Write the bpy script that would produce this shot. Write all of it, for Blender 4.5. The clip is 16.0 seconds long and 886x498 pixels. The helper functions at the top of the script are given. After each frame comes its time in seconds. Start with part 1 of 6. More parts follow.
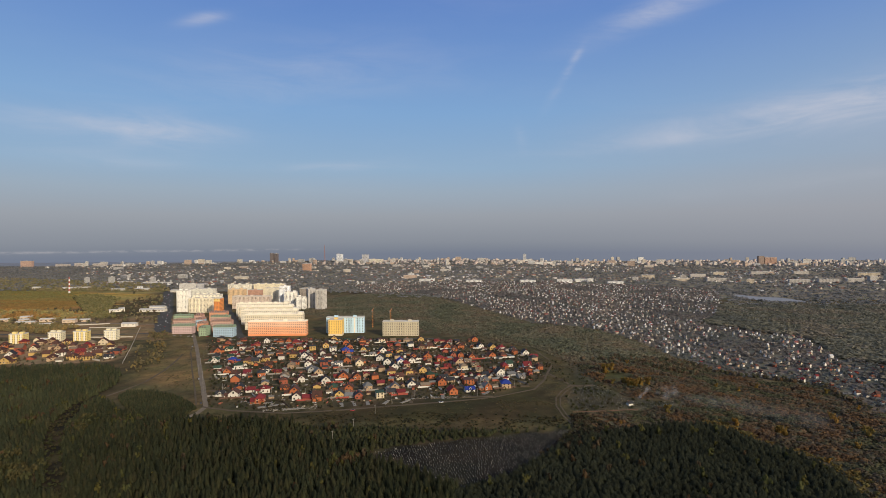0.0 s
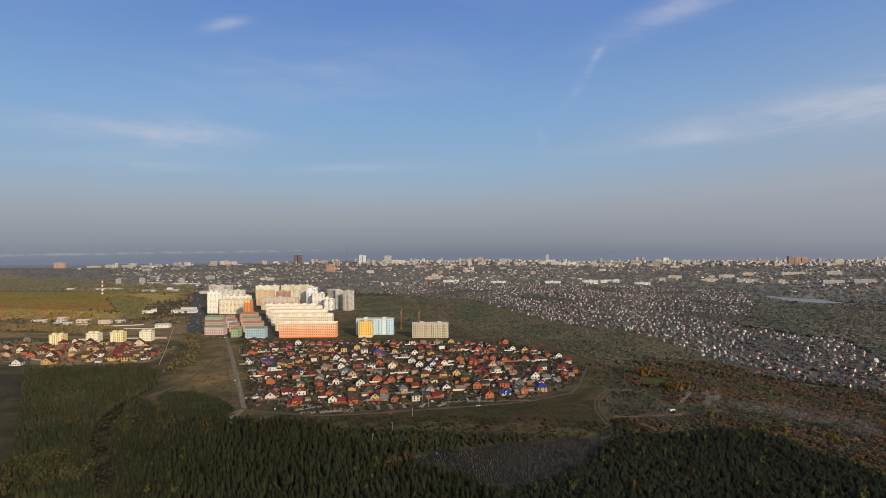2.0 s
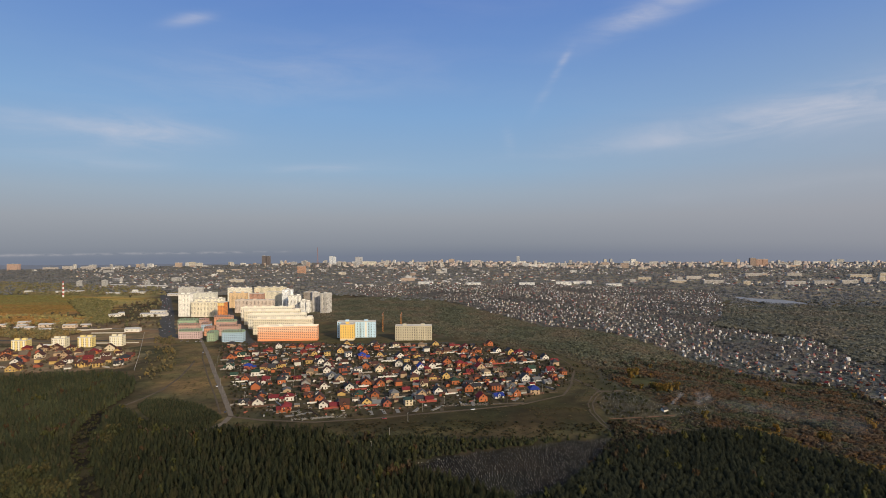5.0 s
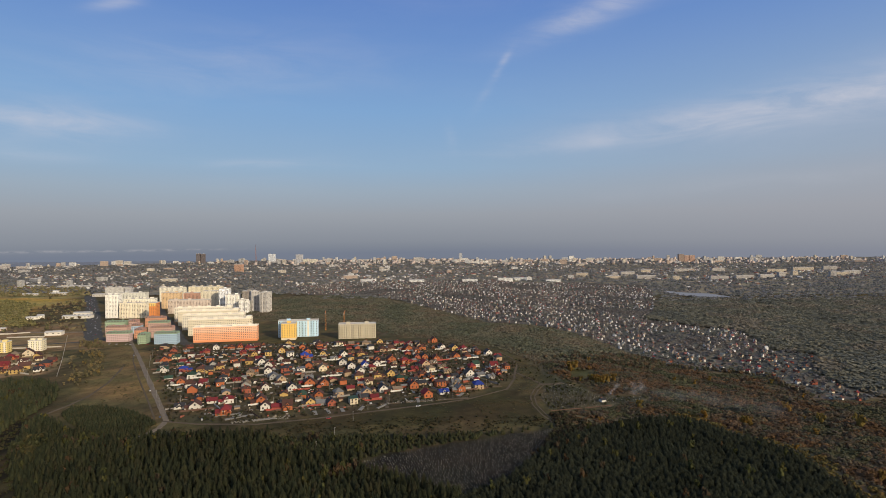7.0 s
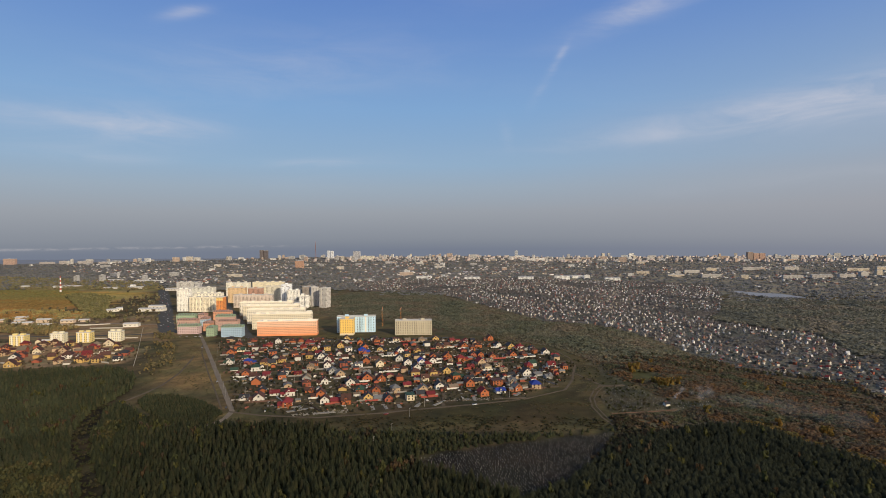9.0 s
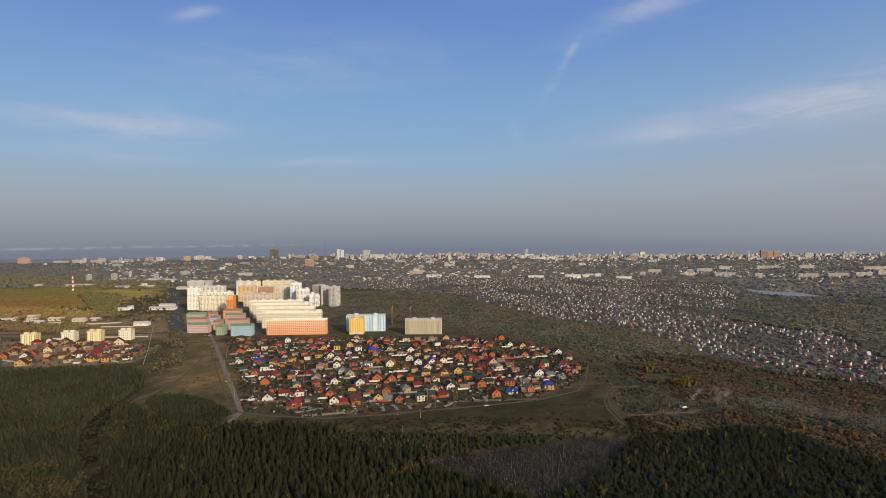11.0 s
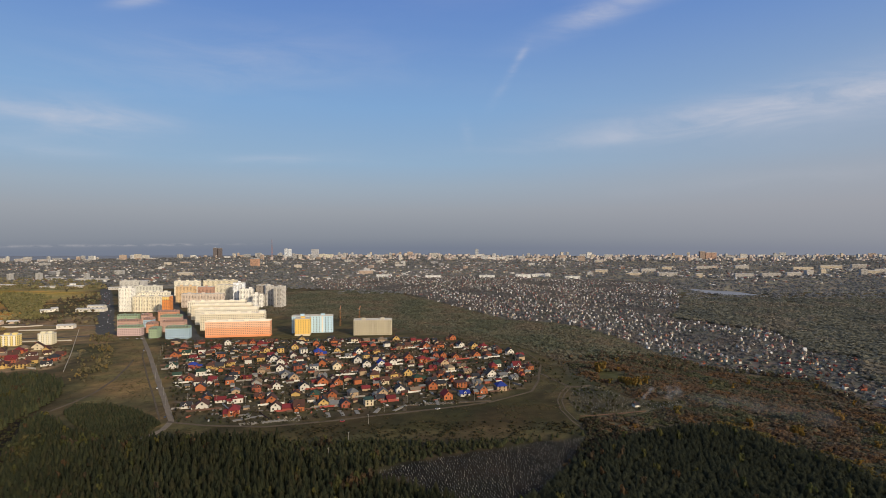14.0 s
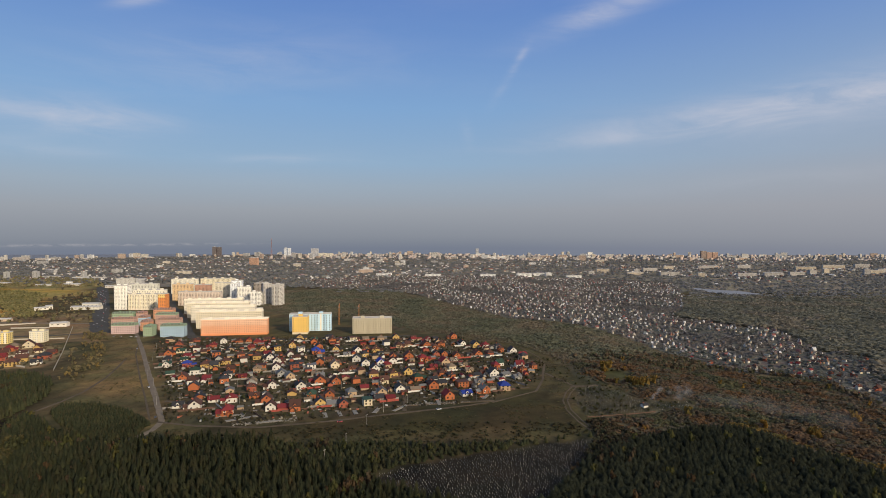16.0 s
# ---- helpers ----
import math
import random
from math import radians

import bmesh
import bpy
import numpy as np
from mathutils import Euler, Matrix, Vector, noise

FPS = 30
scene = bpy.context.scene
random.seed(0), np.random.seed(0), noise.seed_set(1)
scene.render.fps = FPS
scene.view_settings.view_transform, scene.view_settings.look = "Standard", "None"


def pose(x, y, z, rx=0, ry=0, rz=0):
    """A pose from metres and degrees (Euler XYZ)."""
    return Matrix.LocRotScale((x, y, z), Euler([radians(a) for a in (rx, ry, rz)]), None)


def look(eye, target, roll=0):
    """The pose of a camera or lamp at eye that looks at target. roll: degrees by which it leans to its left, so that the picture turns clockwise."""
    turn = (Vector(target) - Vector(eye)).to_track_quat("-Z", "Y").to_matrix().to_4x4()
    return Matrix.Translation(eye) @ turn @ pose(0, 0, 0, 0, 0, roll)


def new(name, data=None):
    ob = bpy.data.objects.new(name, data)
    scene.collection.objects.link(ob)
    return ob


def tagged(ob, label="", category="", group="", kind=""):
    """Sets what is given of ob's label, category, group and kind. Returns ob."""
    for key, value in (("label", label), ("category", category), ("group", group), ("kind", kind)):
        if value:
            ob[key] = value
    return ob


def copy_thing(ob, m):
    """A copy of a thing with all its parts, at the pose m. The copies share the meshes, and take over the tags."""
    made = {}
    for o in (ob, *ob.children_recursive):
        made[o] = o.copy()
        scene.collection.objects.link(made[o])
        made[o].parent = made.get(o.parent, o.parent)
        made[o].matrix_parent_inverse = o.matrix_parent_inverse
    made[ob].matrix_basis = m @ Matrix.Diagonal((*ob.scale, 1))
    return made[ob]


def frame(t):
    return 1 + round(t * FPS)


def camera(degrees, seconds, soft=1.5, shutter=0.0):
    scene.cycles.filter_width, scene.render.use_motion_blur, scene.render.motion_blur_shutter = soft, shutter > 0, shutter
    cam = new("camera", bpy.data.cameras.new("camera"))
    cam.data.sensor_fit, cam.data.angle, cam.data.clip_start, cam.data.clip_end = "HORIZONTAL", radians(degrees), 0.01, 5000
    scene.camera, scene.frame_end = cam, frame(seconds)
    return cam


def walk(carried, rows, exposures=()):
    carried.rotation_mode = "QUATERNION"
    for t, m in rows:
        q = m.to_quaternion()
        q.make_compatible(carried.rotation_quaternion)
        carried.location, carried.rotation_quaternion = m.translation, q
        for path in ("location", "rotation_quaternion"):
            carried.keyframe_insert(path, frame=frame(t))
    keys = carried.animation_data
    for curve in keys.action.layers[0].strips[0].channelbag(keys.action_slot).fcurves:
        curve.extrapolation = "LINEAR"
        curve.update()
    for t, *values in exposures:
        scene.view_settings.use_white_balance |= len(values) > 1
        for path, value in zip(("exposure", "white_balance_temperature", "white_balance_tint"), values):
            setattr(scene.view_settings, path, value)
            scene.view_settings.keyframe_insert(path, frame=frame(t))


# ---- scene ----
cam = camera(78.2, 16.0, soft=0.5)
PATH = [
    (0, (43.708, -5.635, 160.137), (43.444, -3.653, 160.109), -0.4),
    (0.5, (39.789, -5.131, 160.478), (39.484, -3.154, 160.451), -0.5),
    (1, (35.867, -4.92, 160.892), (35.538, -2.947, 160.866), -0.5),
    (1.5, (31.867, -4.783, 161.438), (31.534, -2.811, 161.413), -0.6),
    (2, (27.653, -4.635, 161.944), (27.316, -2.664, 161.919), -0.6),
    (2.5, (23.261, -4.31, 162.386), (22.92, -2.339, 162.36), -0.6),
    (3, (18.75, -3.843, 162.737), (18.406, -1.874, 162.713), -0.7),
    (3.2, (16.994, -3.607, 162.763), (16.648, -1.637, 162.739), -0.7),
    (5.3, (-0.821, 0.028, 162.191), (-0.971, 2.022, 162.171), -0.3),
    (5.5, (-1.654, 0.018, 162.174), (-1.735, 2.016, 162.154), -0.3),
    (6, (-1.847, -0.74, 162.116), (-1.843, 1.26, 162.089), -0.4),
    (6.5, (-1.561, -1.371, 162.242), (-1.564, 0.629, 162.212), -0.4),
    (7, (-1.206, -1.511, 162.393), (-1.219, 0.489, 162.36), -0.5),
    (7.5, (-1.252, -1.214, 162.547), (-1.28, 0.786, 162.512), -0.5),
    (8, (-1.731, -0.461, 162.666), (-1.86, 1.534, 162.628), -0.6),
    (8.5, (-2.289, 0.604, 162.702), (-2.456, 2.596, 162.661), -0.6),
    (9, (-2.999, 2.166, 162.692), (-3.213, 4.154, 162.65), -0.5),
    (11.5, (-5.999, 14.327, 161.922), (-6.253, 16.31, 161.875), -0.6),
    (12, (-6.645, 17.587, 161.816), (-6.908, 19.569, 161.771), -0.6),
    (12.5, (-7.239, 21.455, 161.558), (-7.508, 23.436, 161.512), -0.6),
    (13, (-7.423, 25.627, 160.986), (-7.7, 27.607, 160.942), -0.7),
    (13.5, (-7.496, 29.673, 159.9), (-7.749, 31.656, 159.855), -0.6),
    (14, (-7.675, 33.627, 158.363), (-7.744, 35.625, 158.316), -0.2),
    (14.5, (-8.26, 38.142, 156.951), (-8.313, 40.14, 156.906), -0.2),
    (15, (-8.834, 42.823, 155.503), (-8.902, 44.821, 155.461), -0.2),
    (15.5, (-9.266, 47.306, 153.939), (-9.335, 49.304, 153.893), -0.1),
    (16, (-9.83, 51.677, 152.743), (-9.899, 53.675, 152.696), -0.1),
]
walk(cam, [(t, look(eye, target, roll)) for t, eye, target, roll in PATH])

# ---------------------------------------------------------------- light
SUN_AZ, SUN_EL = 138.0, 22.0   # degrees: compass turn from +y towards +x, height
sun_way = Vector((math.sin(radians(SUN_AZ)) * math.cos(radians(SUN_EL)), math.cos(radians(SUN_AZ)) * math.cos(radians(SUN_EL)), math.sin(radians(SUN_EL))))
sun = new("sun", bpy.data.lights.new("sun", "SUN"))
sun.data.energy, sun.data.angle, sun.data.color = 4.0, radians(0.6), (1.0, 0.85, 0.64)
sun.matrix_basis = look(sun_way * 900, (0, 0, 0))


def node(tree, kind, **values):
    n = tree.nodes.new(kind)
    for k, v in values.items():
        if k in n.inputs:
            n.inputs[k].default_value = v
    return n


def ramp(tree, stops):
    n = tree.nodes.new("ShaderNodeValToRGB")
    e = n.color_ramp.elements
    while len(e) < len(stops):
        e.new(0.5)
    for i, (p, c) in enumerate(stops):
        e[i].position, e[i].color = p, (*c, 1)
    return n


def math_node(tree, op, a, b=None, c=None):
    n = tree.nodes.new("ShaderNodeMath")
    n.operation = op
    for i, v in enumerate((a, b, c)):
        if v is None:
            continue
        if isinstance(v, (int, float)):
            n.inputs[i].default_value = v
        else:
            tree.links.new(v, n.inputs[i])
    return n.outputs[0]


def mix_color(tree, fac, a, b, mode="MIX"):
    n = tree.nodes.new("ShaderNodeMix")
    n.data_type, n.blend_type = "RGBA", mode
    for i, v in ((0, fac), (6, a), (7, b)):
        if isinstance(v, (int, float)):
            n.inputs[i].default_value = v
        elif isinstance(v, tuple):
            n.inputs[i].default_value = (*v, 1)
        else:
            tree.links.new(v, n.inputs[i])
    return n.outputs[2]


def srgb(r, g, b):
    return tuple(((v / 255 + 0.055) / 1.055) ** 2.4 if v > 10 else v / 3294.6 for v in (r, g, b))


def build_world():
    world = bpy.data.worlds.new("sky")
    scene.world = world
    world.use_nodes = True
    t = world.node_tree
    t.nodes.clear()
    out = t.nodes.new("ShaderNodeOutputWorld")
    bg = t.nodes.new("ShaderNodeBackground")
    sky = t.nodes.new("ShaderNodeTexSky")
    sky.sky_type, sky.sun_disc = "NISHITA", False
    sky.sun_elevation, sky.sun_rotation = radians(SUN_EL), radians(SUN_AZ)
    sky.air_density, sky.dust_density, sky.ozone_density = 1.2, 2.0, 2.0
    co = t.nodes.new("ShaderNodeTexCoord")
    sep = t.nodes.new("ShaderNodeSeparateXYZ")
    t.links.new(co.outputs["Generated"], sep.inputs[0])
    z = sep.outputs[2]
    # autumn haze: blue above, grey lilac bank along the horizon, pale water below it
    lift = math_node(t, "MULTIPLY_ADD", z, 1.0, 0.1)
    grad = ramp(t, [(0.0, srgb(112, 120, 136)), (0.078, srgb(120, 128, 145)), (0.089, srgb(130, 137, 150)), (0.1, srgb(139, 145, 156)),
                    (0.147, srgb(153, 159, 170)), (0.19, srgb(153, 169, 187)), (0.23, srgb(144, 173, 202)), (0.327, srgb(127, 166, 210)), (0.42, srgb(111, 149, 205)),
                    (0.51, srgb(95, 133, 199)), (0.66, srgb(118, 152, 208)), (1.0, srgb(150, 172, 205))])
    t.links.new(lift, grad.inputs[0])
    sky_dim = mix_color(t, 1.0, sky.outputs[0], (0.1, 0.1, 0.1), "MULTIPLY")
    col = mix_color(t, 0.92, sky_dim, grad.outputs[0])
    # the right of the view, towards the sun, is a little warmer and paler low down
    side = math_node(t, "MULTIPLY", math_node(t, "SMOOTH_MAX", sep.outputs[0], 0.0, 0.2), 0.78)
    low = math_node(t, "SUBTRACT", 1.0, math_node(t, "MULTIPLY", math_node(t, "ABSOLUTE", math_node(t, "SUBTRACT", z, 0.1)), 3.6))
    low = math_node(t, "MAXIMUM", low, 0.0)
    col = mix_color(t, math_node(t, "MULTIPLY", side, low), col, srgb(166, 164, 170))
    # thin wisps of high cloud
    mapping = t.nodes.new("ShaderNodeMapping")
    mapping.inputs["Scale"].default_value = (2.2, 2.2, 11.0)
    mapping.inputs["Rotation"].default_value = (0.0, radians(7), 0.0)
    t.links.new(co.outputs["Generated"], mapping.inputs[0])
    n1 = node(t, "ShaderNodeTexNoise", Scale=2.6, Detail=8.0, Roughness=0.62, Distortion=0.6)
    t.links.new(mapping.outputs[0], n1.inputs["Vector"])
    n2 = node(t, "ShaderNodeTexNoise", Scale=0.9, Detail=3.0, Roughness=0.5)
    t.links.new(mapping.outputs[0], n2.inputs["Vector"])
    thin = ramp(t, [(0.38, (0, 0, 0)), (0.70, (1, 1, 1))])
    t.links.new(n1.outputs[0], thin.inputs[0])
    total = math_node(t, "MULTIPLY", math_node(t, "SMOOTH_MAX", math_node(t, "SUBTRACT", n2.outputs[0], 0.5), 0.0, 0.1), 0.4)
    for way, across, wide, high, lean, gain in WISPS:
        way, across = Vector(way).normalized(), Vector(across).normalized()
        up = across.cross(way)
        across, up = across * math.cos(lean) + up * math.sin(lean), up * math.cos(lean) - across * math.sin(lean)
        parts = []
        for axis, size in ((across, wide), (up, high)):
            dot = t.nodes.new("ShaderNodeVectorMath")
            dot.operation = "DOT_PRODUCT"
            dot.inputs[1].default_value = axis
            t.links.new(co.outputs["Generated"], dot.inputs[0])
            parts.append(math_node(t, "POWER", math_node(t, "DIVIDE", math_node(t, "SUBTRACT", dot.outputs["Value"], axis.dot(way)), size), 2.0))
        fall = math_node(t, "EXPONENT", math_node(t, "MULTIPLY", math_node(t, "ADD", *parts), -1.0))
        total = math_node(t, "ADD", total, math_node(t, "MULTIPLY", fall, gain))
    fac = math_node(t, "MULTIPLY", math_node(t, "MULTIPLY_ADD", thin.outputs[0], 0.68, 0.16), total)
    above = math_node(t, "MULTIPLY", math_node(t, "MAXIMUM", math_node(t, "SUBTRACT", z, 0.05), 0.0), 12.0)
    fac = math_node(t, "MINIMUM", math_node(t, "MULTIPLY", fac, math_node(t, "MINIMUM", above, 1.0)), 0.8)
    col = mix_color(t, fac, col, srgb(204, 204, 214))
    # the pale far bank of the river, in broken streaks along the western skyline
    grain = t.nodes.new("ShaderNodeMapping")
    grain.inputs["Scale"].default_value = (45.0, 45.0, 160.0)
    t.links.new(co.outputs["Generated"], grain.inputs[0])
    n3 = node(t, "ShaderNodeTexNoise", Scale=1.0, Detail=4.0, Roughness=0.7)
    t.links.new(grain.outputs[0], n3.inputs["Vector"])
    bank = math_node(t, "EXPONENT", math_node(t, "MULTIPLY", math_node(t, "POWER", math_node(t, "DIVIDE", math_node(t, "ADD", z, 0.0125), 0.0019), 2.0), -1.0))
    streak = math_node(t, "MINIMUM", math_node(t, "MAXIMUM", math_node(t, "MULTIPLY_ADD", n3.outputs[0], 4.0, -1.6), 0.0), 1.0)
    west = math_node(t, "MINIMUM", math_node(t, "MAXIMUM", math_node(t, "MULTIPLY_ADD", sep.outputs[0], -8.0, -2.6), 0.0), 1.0)
    col = mix_color(t, math_node(t, "MULTIPLY", math_node(t, "MULTIPLY", bank, streak), math_node(t, "MULTIPLY", west, 0.45)), col, srgb(184, 180, 184))
    # the hazy sky round the low sun is bright and warm
    dot = t.nodes.new("ShaderNodeVectorMath")
    dot.operation = "DOT_PRODUCT"
    dot.inputs[1].default_value = sun_way
    t.links.new(co.outputs["Generated"], dot.inputs[0])
    near_sun = math_node(t, "POWER", math_node(t, "MAXIMUM", dot.outputs["Value"], 0.0), 4.0)
    col = mix_color(t, near_sun, col, (1.4, 1.2, 0.92))
    t.links.new(col, bg.inputs[0])
    bg.inputs[1].default_value = 1.0
    t.links.new(bg.outputs[0], out.inputs[0])


# thin clouds: way, sideways axis, half width, half height, lean, strength
WISPS = [((0.235, 0.90, 0.367), (0.967, -0.253, 0.0), 0.11, 0.019, 0.26, 0.80), ((0.097, 0.949, 0.300), (0.995, -0.10, 0.0), 0.030, 0.006, 1.0, 0.45), ((0.075, 0.955, 0.265), (0.997, -0.08, 0.0), 0.04, 0.008, 1.0, 0.22),
         ((0.44, 0.877, 0.196), (0.893, -0.449, 0.0), 0.25, 0.024, 0.06, 0.66), ((0.58, 0.79, 0.205), (0.806, -0.592, 0.0), 0.20, 0.040, 0.12, 0.46), ((0.30, 0.94, 0.168), (0.953, -0.303, 0.0), 0.20, 0.011, 0.04, 0.26),
         ((0.01, 0.983, 0.183), (1.0, 0.0, 0.0), 0.010, 0.022, 0.2, 0.22), ((-0.565, 0.80, 0.183), (0.817, 0.577, 0.0), 0.085, 0.014, 0.0, 0.55), ((-0.61, 0.77, 0.178), (0.784, 0.621, 0.0), 0.16, 0.030, 0.02, 0.40),
         ((-0.484, 0.803, 0.352), (0.856, 0.517, 0.0), 0.032, 0.008, 0.3, 0.50), ((-0.33, 0.935, 0.134), (0.943, 0.333, 0.0), 0.10, 0.008, 0.03, 0.35), ((-0.61, 0.78, 0.128), (0.788, 0.616, 0.0), 0.09, 0.011, 0.0, 0.32),
         ((-0.36, 0.89, 0.29), (0.927, 0.375, 0.0), 0.25, 0.05, 0.12, 0.22), ((0.506, 0.858, 0.086), (0.861, -0.508, 0.0), 0.32, 0.012, 0.05, 0.28)]
build_world()

# ---------------------------------------------------------------- materials
MATERIALS = {}


def material(name, color, rough=0.8, scale=1.0, vary=0.25, bump=0.2, tint=0.0, attribute="", metallic=0.0, specular=0.3, island=0.0, thin=0.0):
    """Paint, plaster, tile or soil: grain at two scales, a tint by object, and where named a colour attribute."""
    if name in MATERIALS:
        return MATERIALS[name]
    m = bpy.data.materials.new(name)
    MATERIALS[name] = m
    m.use_nodes = True
    t = m.node_tree
    b = t.nodes["Principled BSDF"]
    geo = t.nodes.new("ShaderNodeNewGeometry")
    fine = node(t, "ShaderNodeTexNoise", Scale=scale, Detail=5.0, Roughness=0.6)
    broad = node(t, "ShaderNodeTexNoise", Scale=scale * 0.13, Detail=3.0, Roughness=0.5)
    for n in (fine, broad):
        t.links.new(geo.outputs["Position"], n.inputs["Vector"])
    total = math_node(t, "ADD", math_node(t, "MULTIPLY_ADD", fine.outputs[0], vary, -vary / 2), math_node(t, "MULTIPLY_ADD", broad.outputs[0], vary * 1.2, 1 - vary * 0.6))
    if tint:
        info = t.nodes.new("ShaderNodeObjectInfo")
        total = math_node(t, "MULTIPLY", total, math_node(t, "MULTIPLY_ADD", info.outputs["Random"], tint, 1 - tint / 2))
    if island:
        total = math_node(t, "MULTIPLY", total, math_node(t, "MULTIPLY_ADD", geo.outputs["Random Per Island"], island, 1 - island / 2))
    if attribute:
        a = t.nodes.new("ShaderNodeAttribute")
        a.attribute_name = attribute
        base = a.outputs["Color"]
    else:
        base = tuple(color)
    grey = t.nodes.new("ShaderNodeCombineColor")
    for i in range(3):
        t.links.new(total, grey.inputs[i])
    tone = mix_color(t, 1.0, base, grey.outputs[0], "MULTIPLY")
    t.links.new(tone, b.inputs["Base Color"])
    if thin:   # leaves let part of the light through
        tl, mx = t.nodes.new("ShaderNodeBsdfTranslucent"), t.nodes.new("ShaderNodeMixShader")
        t.links.new(tone, tl.inputs[0])
        mx.inputs[0].default_value = thin
        t.links.new(b.outputs[0], mx.inputs[1])
        t.links.new(tl.outputs[0], mx.inputs[2])
        t.links.new(mx.outputs[0], t.nodes["Material Output"].inputs[0])
    b.inputs["Roughness"].default_value = rough
    b.inputs["Metallic"].default_value = metallic
    b.inputs["Specular IOR Level"].default_value = specular
    if bump:
        bp = node(t, "ShaderNodeBump", Strength=bump, Distance=0.05)
        t.links.new(fine.outputs[0], bp.inputs["Height"])
        t.links.new(bp.outputs[0], b.inputs["Normal"])
    return m


WALLS = {"w": ("white_plaster", (0.54, 0.51, 0.45)), "o": ("orange_brick", (0.32, 0.100, 0.040)), "y": ("yellow_plaster", (0.42, 0.28, 0.10)),
         "c": ("cream_plaster", (0.54, 0.46, 0.32)), "r": ("red_brick", (0.26, 0.075, 0.045)), "g": ("grey_block", (0.27, 0.26, 0.24)), "t": ("tan_brick", (0.34, 0.24, 0.15))}
ROOFS = {"b": ("brown_tile", (0.072, 0.036, 0.027)), "k": ("dark_tile", (0.035, 0.034, 0.036)), "r": ("red_metal_tile", (0.135, 0.022, 0.024)), "g": ("green_metal_tile", (0.03, 0.055, 0.038)),
         "u": ("blue_metal_tile", (0.025, 0.045, 0.22)), "s": ("grey_sheet", (0.125, 0.122, 0.118)), "n": ("tan_sheet", (0.150, 0.112, 0.078))}
GLASS = material("window_glass", (0.035, 0.033, 0.032), 0.2, 0.5, 0.2, 0.0, specular=0.6)
FRAME = material("white_frame", (0.75, 0.75, 0.73), 0.5, 2.0, 0.1, 0.0)


def wall_mat(k):
    return material(WALLS[k][0], WALLS[k][1], 0.85, 1.5, 0.2, 0.25, tint=0.25)


def roof_mat(k):
    return material(ROOFS[k][0], ROOFS[k][1], 0.75, 2.5, 0.35, 0.35, tint=0.4, specular=0.14)


# ---------------------------------------------------------------- mesh helpers
class Shape:
    """Corners and faces of one mesh, gathered piece by piece."""

    def __init__(self):
        self.v, self.f = [], []

    def add(self, verts, faces, m=None):
        k = len(self.v)
        self.v += [tuple(m @ Vector(p)) if m else tuple(p) for p in verts]
        self.f += [tuple(i + k for i in f) for f in faces]
        return self

    def box(self, x0, y0, z0, x1, y1, z1, m=None):
        return self.add([(x0, y0, z0), (x1, y0, z0), (x1, y1, z0), (x0, y1, z0), (x0, y0, z1), (x1, y0, z1), (x1, y1, z1), (x0, y1, z1)],
                        [(3, 2, 1, 0), (4, 5, 6, 7), (0, 1, 5, 4), (1, 2, 6, 5), (2, 3, 7, 6), (3, 0, 4, 7)], m)

    def tube(self, a, b, ra, rb, sides=6):
        a, b = Vector(a), Vector(b)
        q = (b - a).to_track_quat("Z", "Y").to_matrix()
        ring = [q @ Vector((math.cos(6.2832 * i / sides), math.sin(6.2832 * i / sides), 0)) for i in range(sides)]
        return self.add([a + p * ra for p in ring] + [b + p * rb for p in ring],
                        [(i, (i + 1) % sides, sides + (i + 1) % sides, sides + i) for i in range(sides)] + [tuple(range(sides))[::-1], tuple(range(sides, 2 * sides))])

    def mesh(self, name, mat):
        me = bpy.data.meshes.new(name)
        me.from_pydata(self.v, [], self.f)
        if mat:
            me.materials.append(mat)
        return me


def part(name, shape, mat, parent, label="", at=None):
    me = shape.mesh(name, mat) if isinstance(shape, Shape) else shape
    ob = new(name, me)
    ob.parent = parent
    if at is not None:
        ob.matrix_basis = at
    if label:
        tagged(ob, label)
    return ob


def smooth(a):
    a = min(max(a, 0.0), 1.0)
    return a * a * (3 - 2 * a)


def land(x, y):
    """Height of the ground: a level plateau, a shallow valley to the east, a slow fall to the river."""
    return -14 * smooth((x - 170) / 160) * smooth((y - 380) / 250) - 10 * smooth((y - 1500) / 1500)


def inside(x, y, poly):
    hit = False
    for (ax, ay), (bx, by) in zip(poly, poly[1:] + poly[:1]):
        if (ay > y) != (by > y) and x < (bx - ax) * (y - ay) / (by - ay) + ax:
            hit = not hit
    return hit


def edge_distance(x, y, line, closed=True):
    best = 1e9
    for (ax, ay), (bx, by) in zip(line, line[1:] + (line[:1] if closed else [])):
        dx, dy = bx - ax, by - ay
        s = min(max(((x - ax) * dx + (y - ay) * dy) / (dx * dx + dy * dy + 1e-9), 0), 1)
        best = min(best, math.hypot(x - ax - s * dx, y - ay - s * dy))
    return best


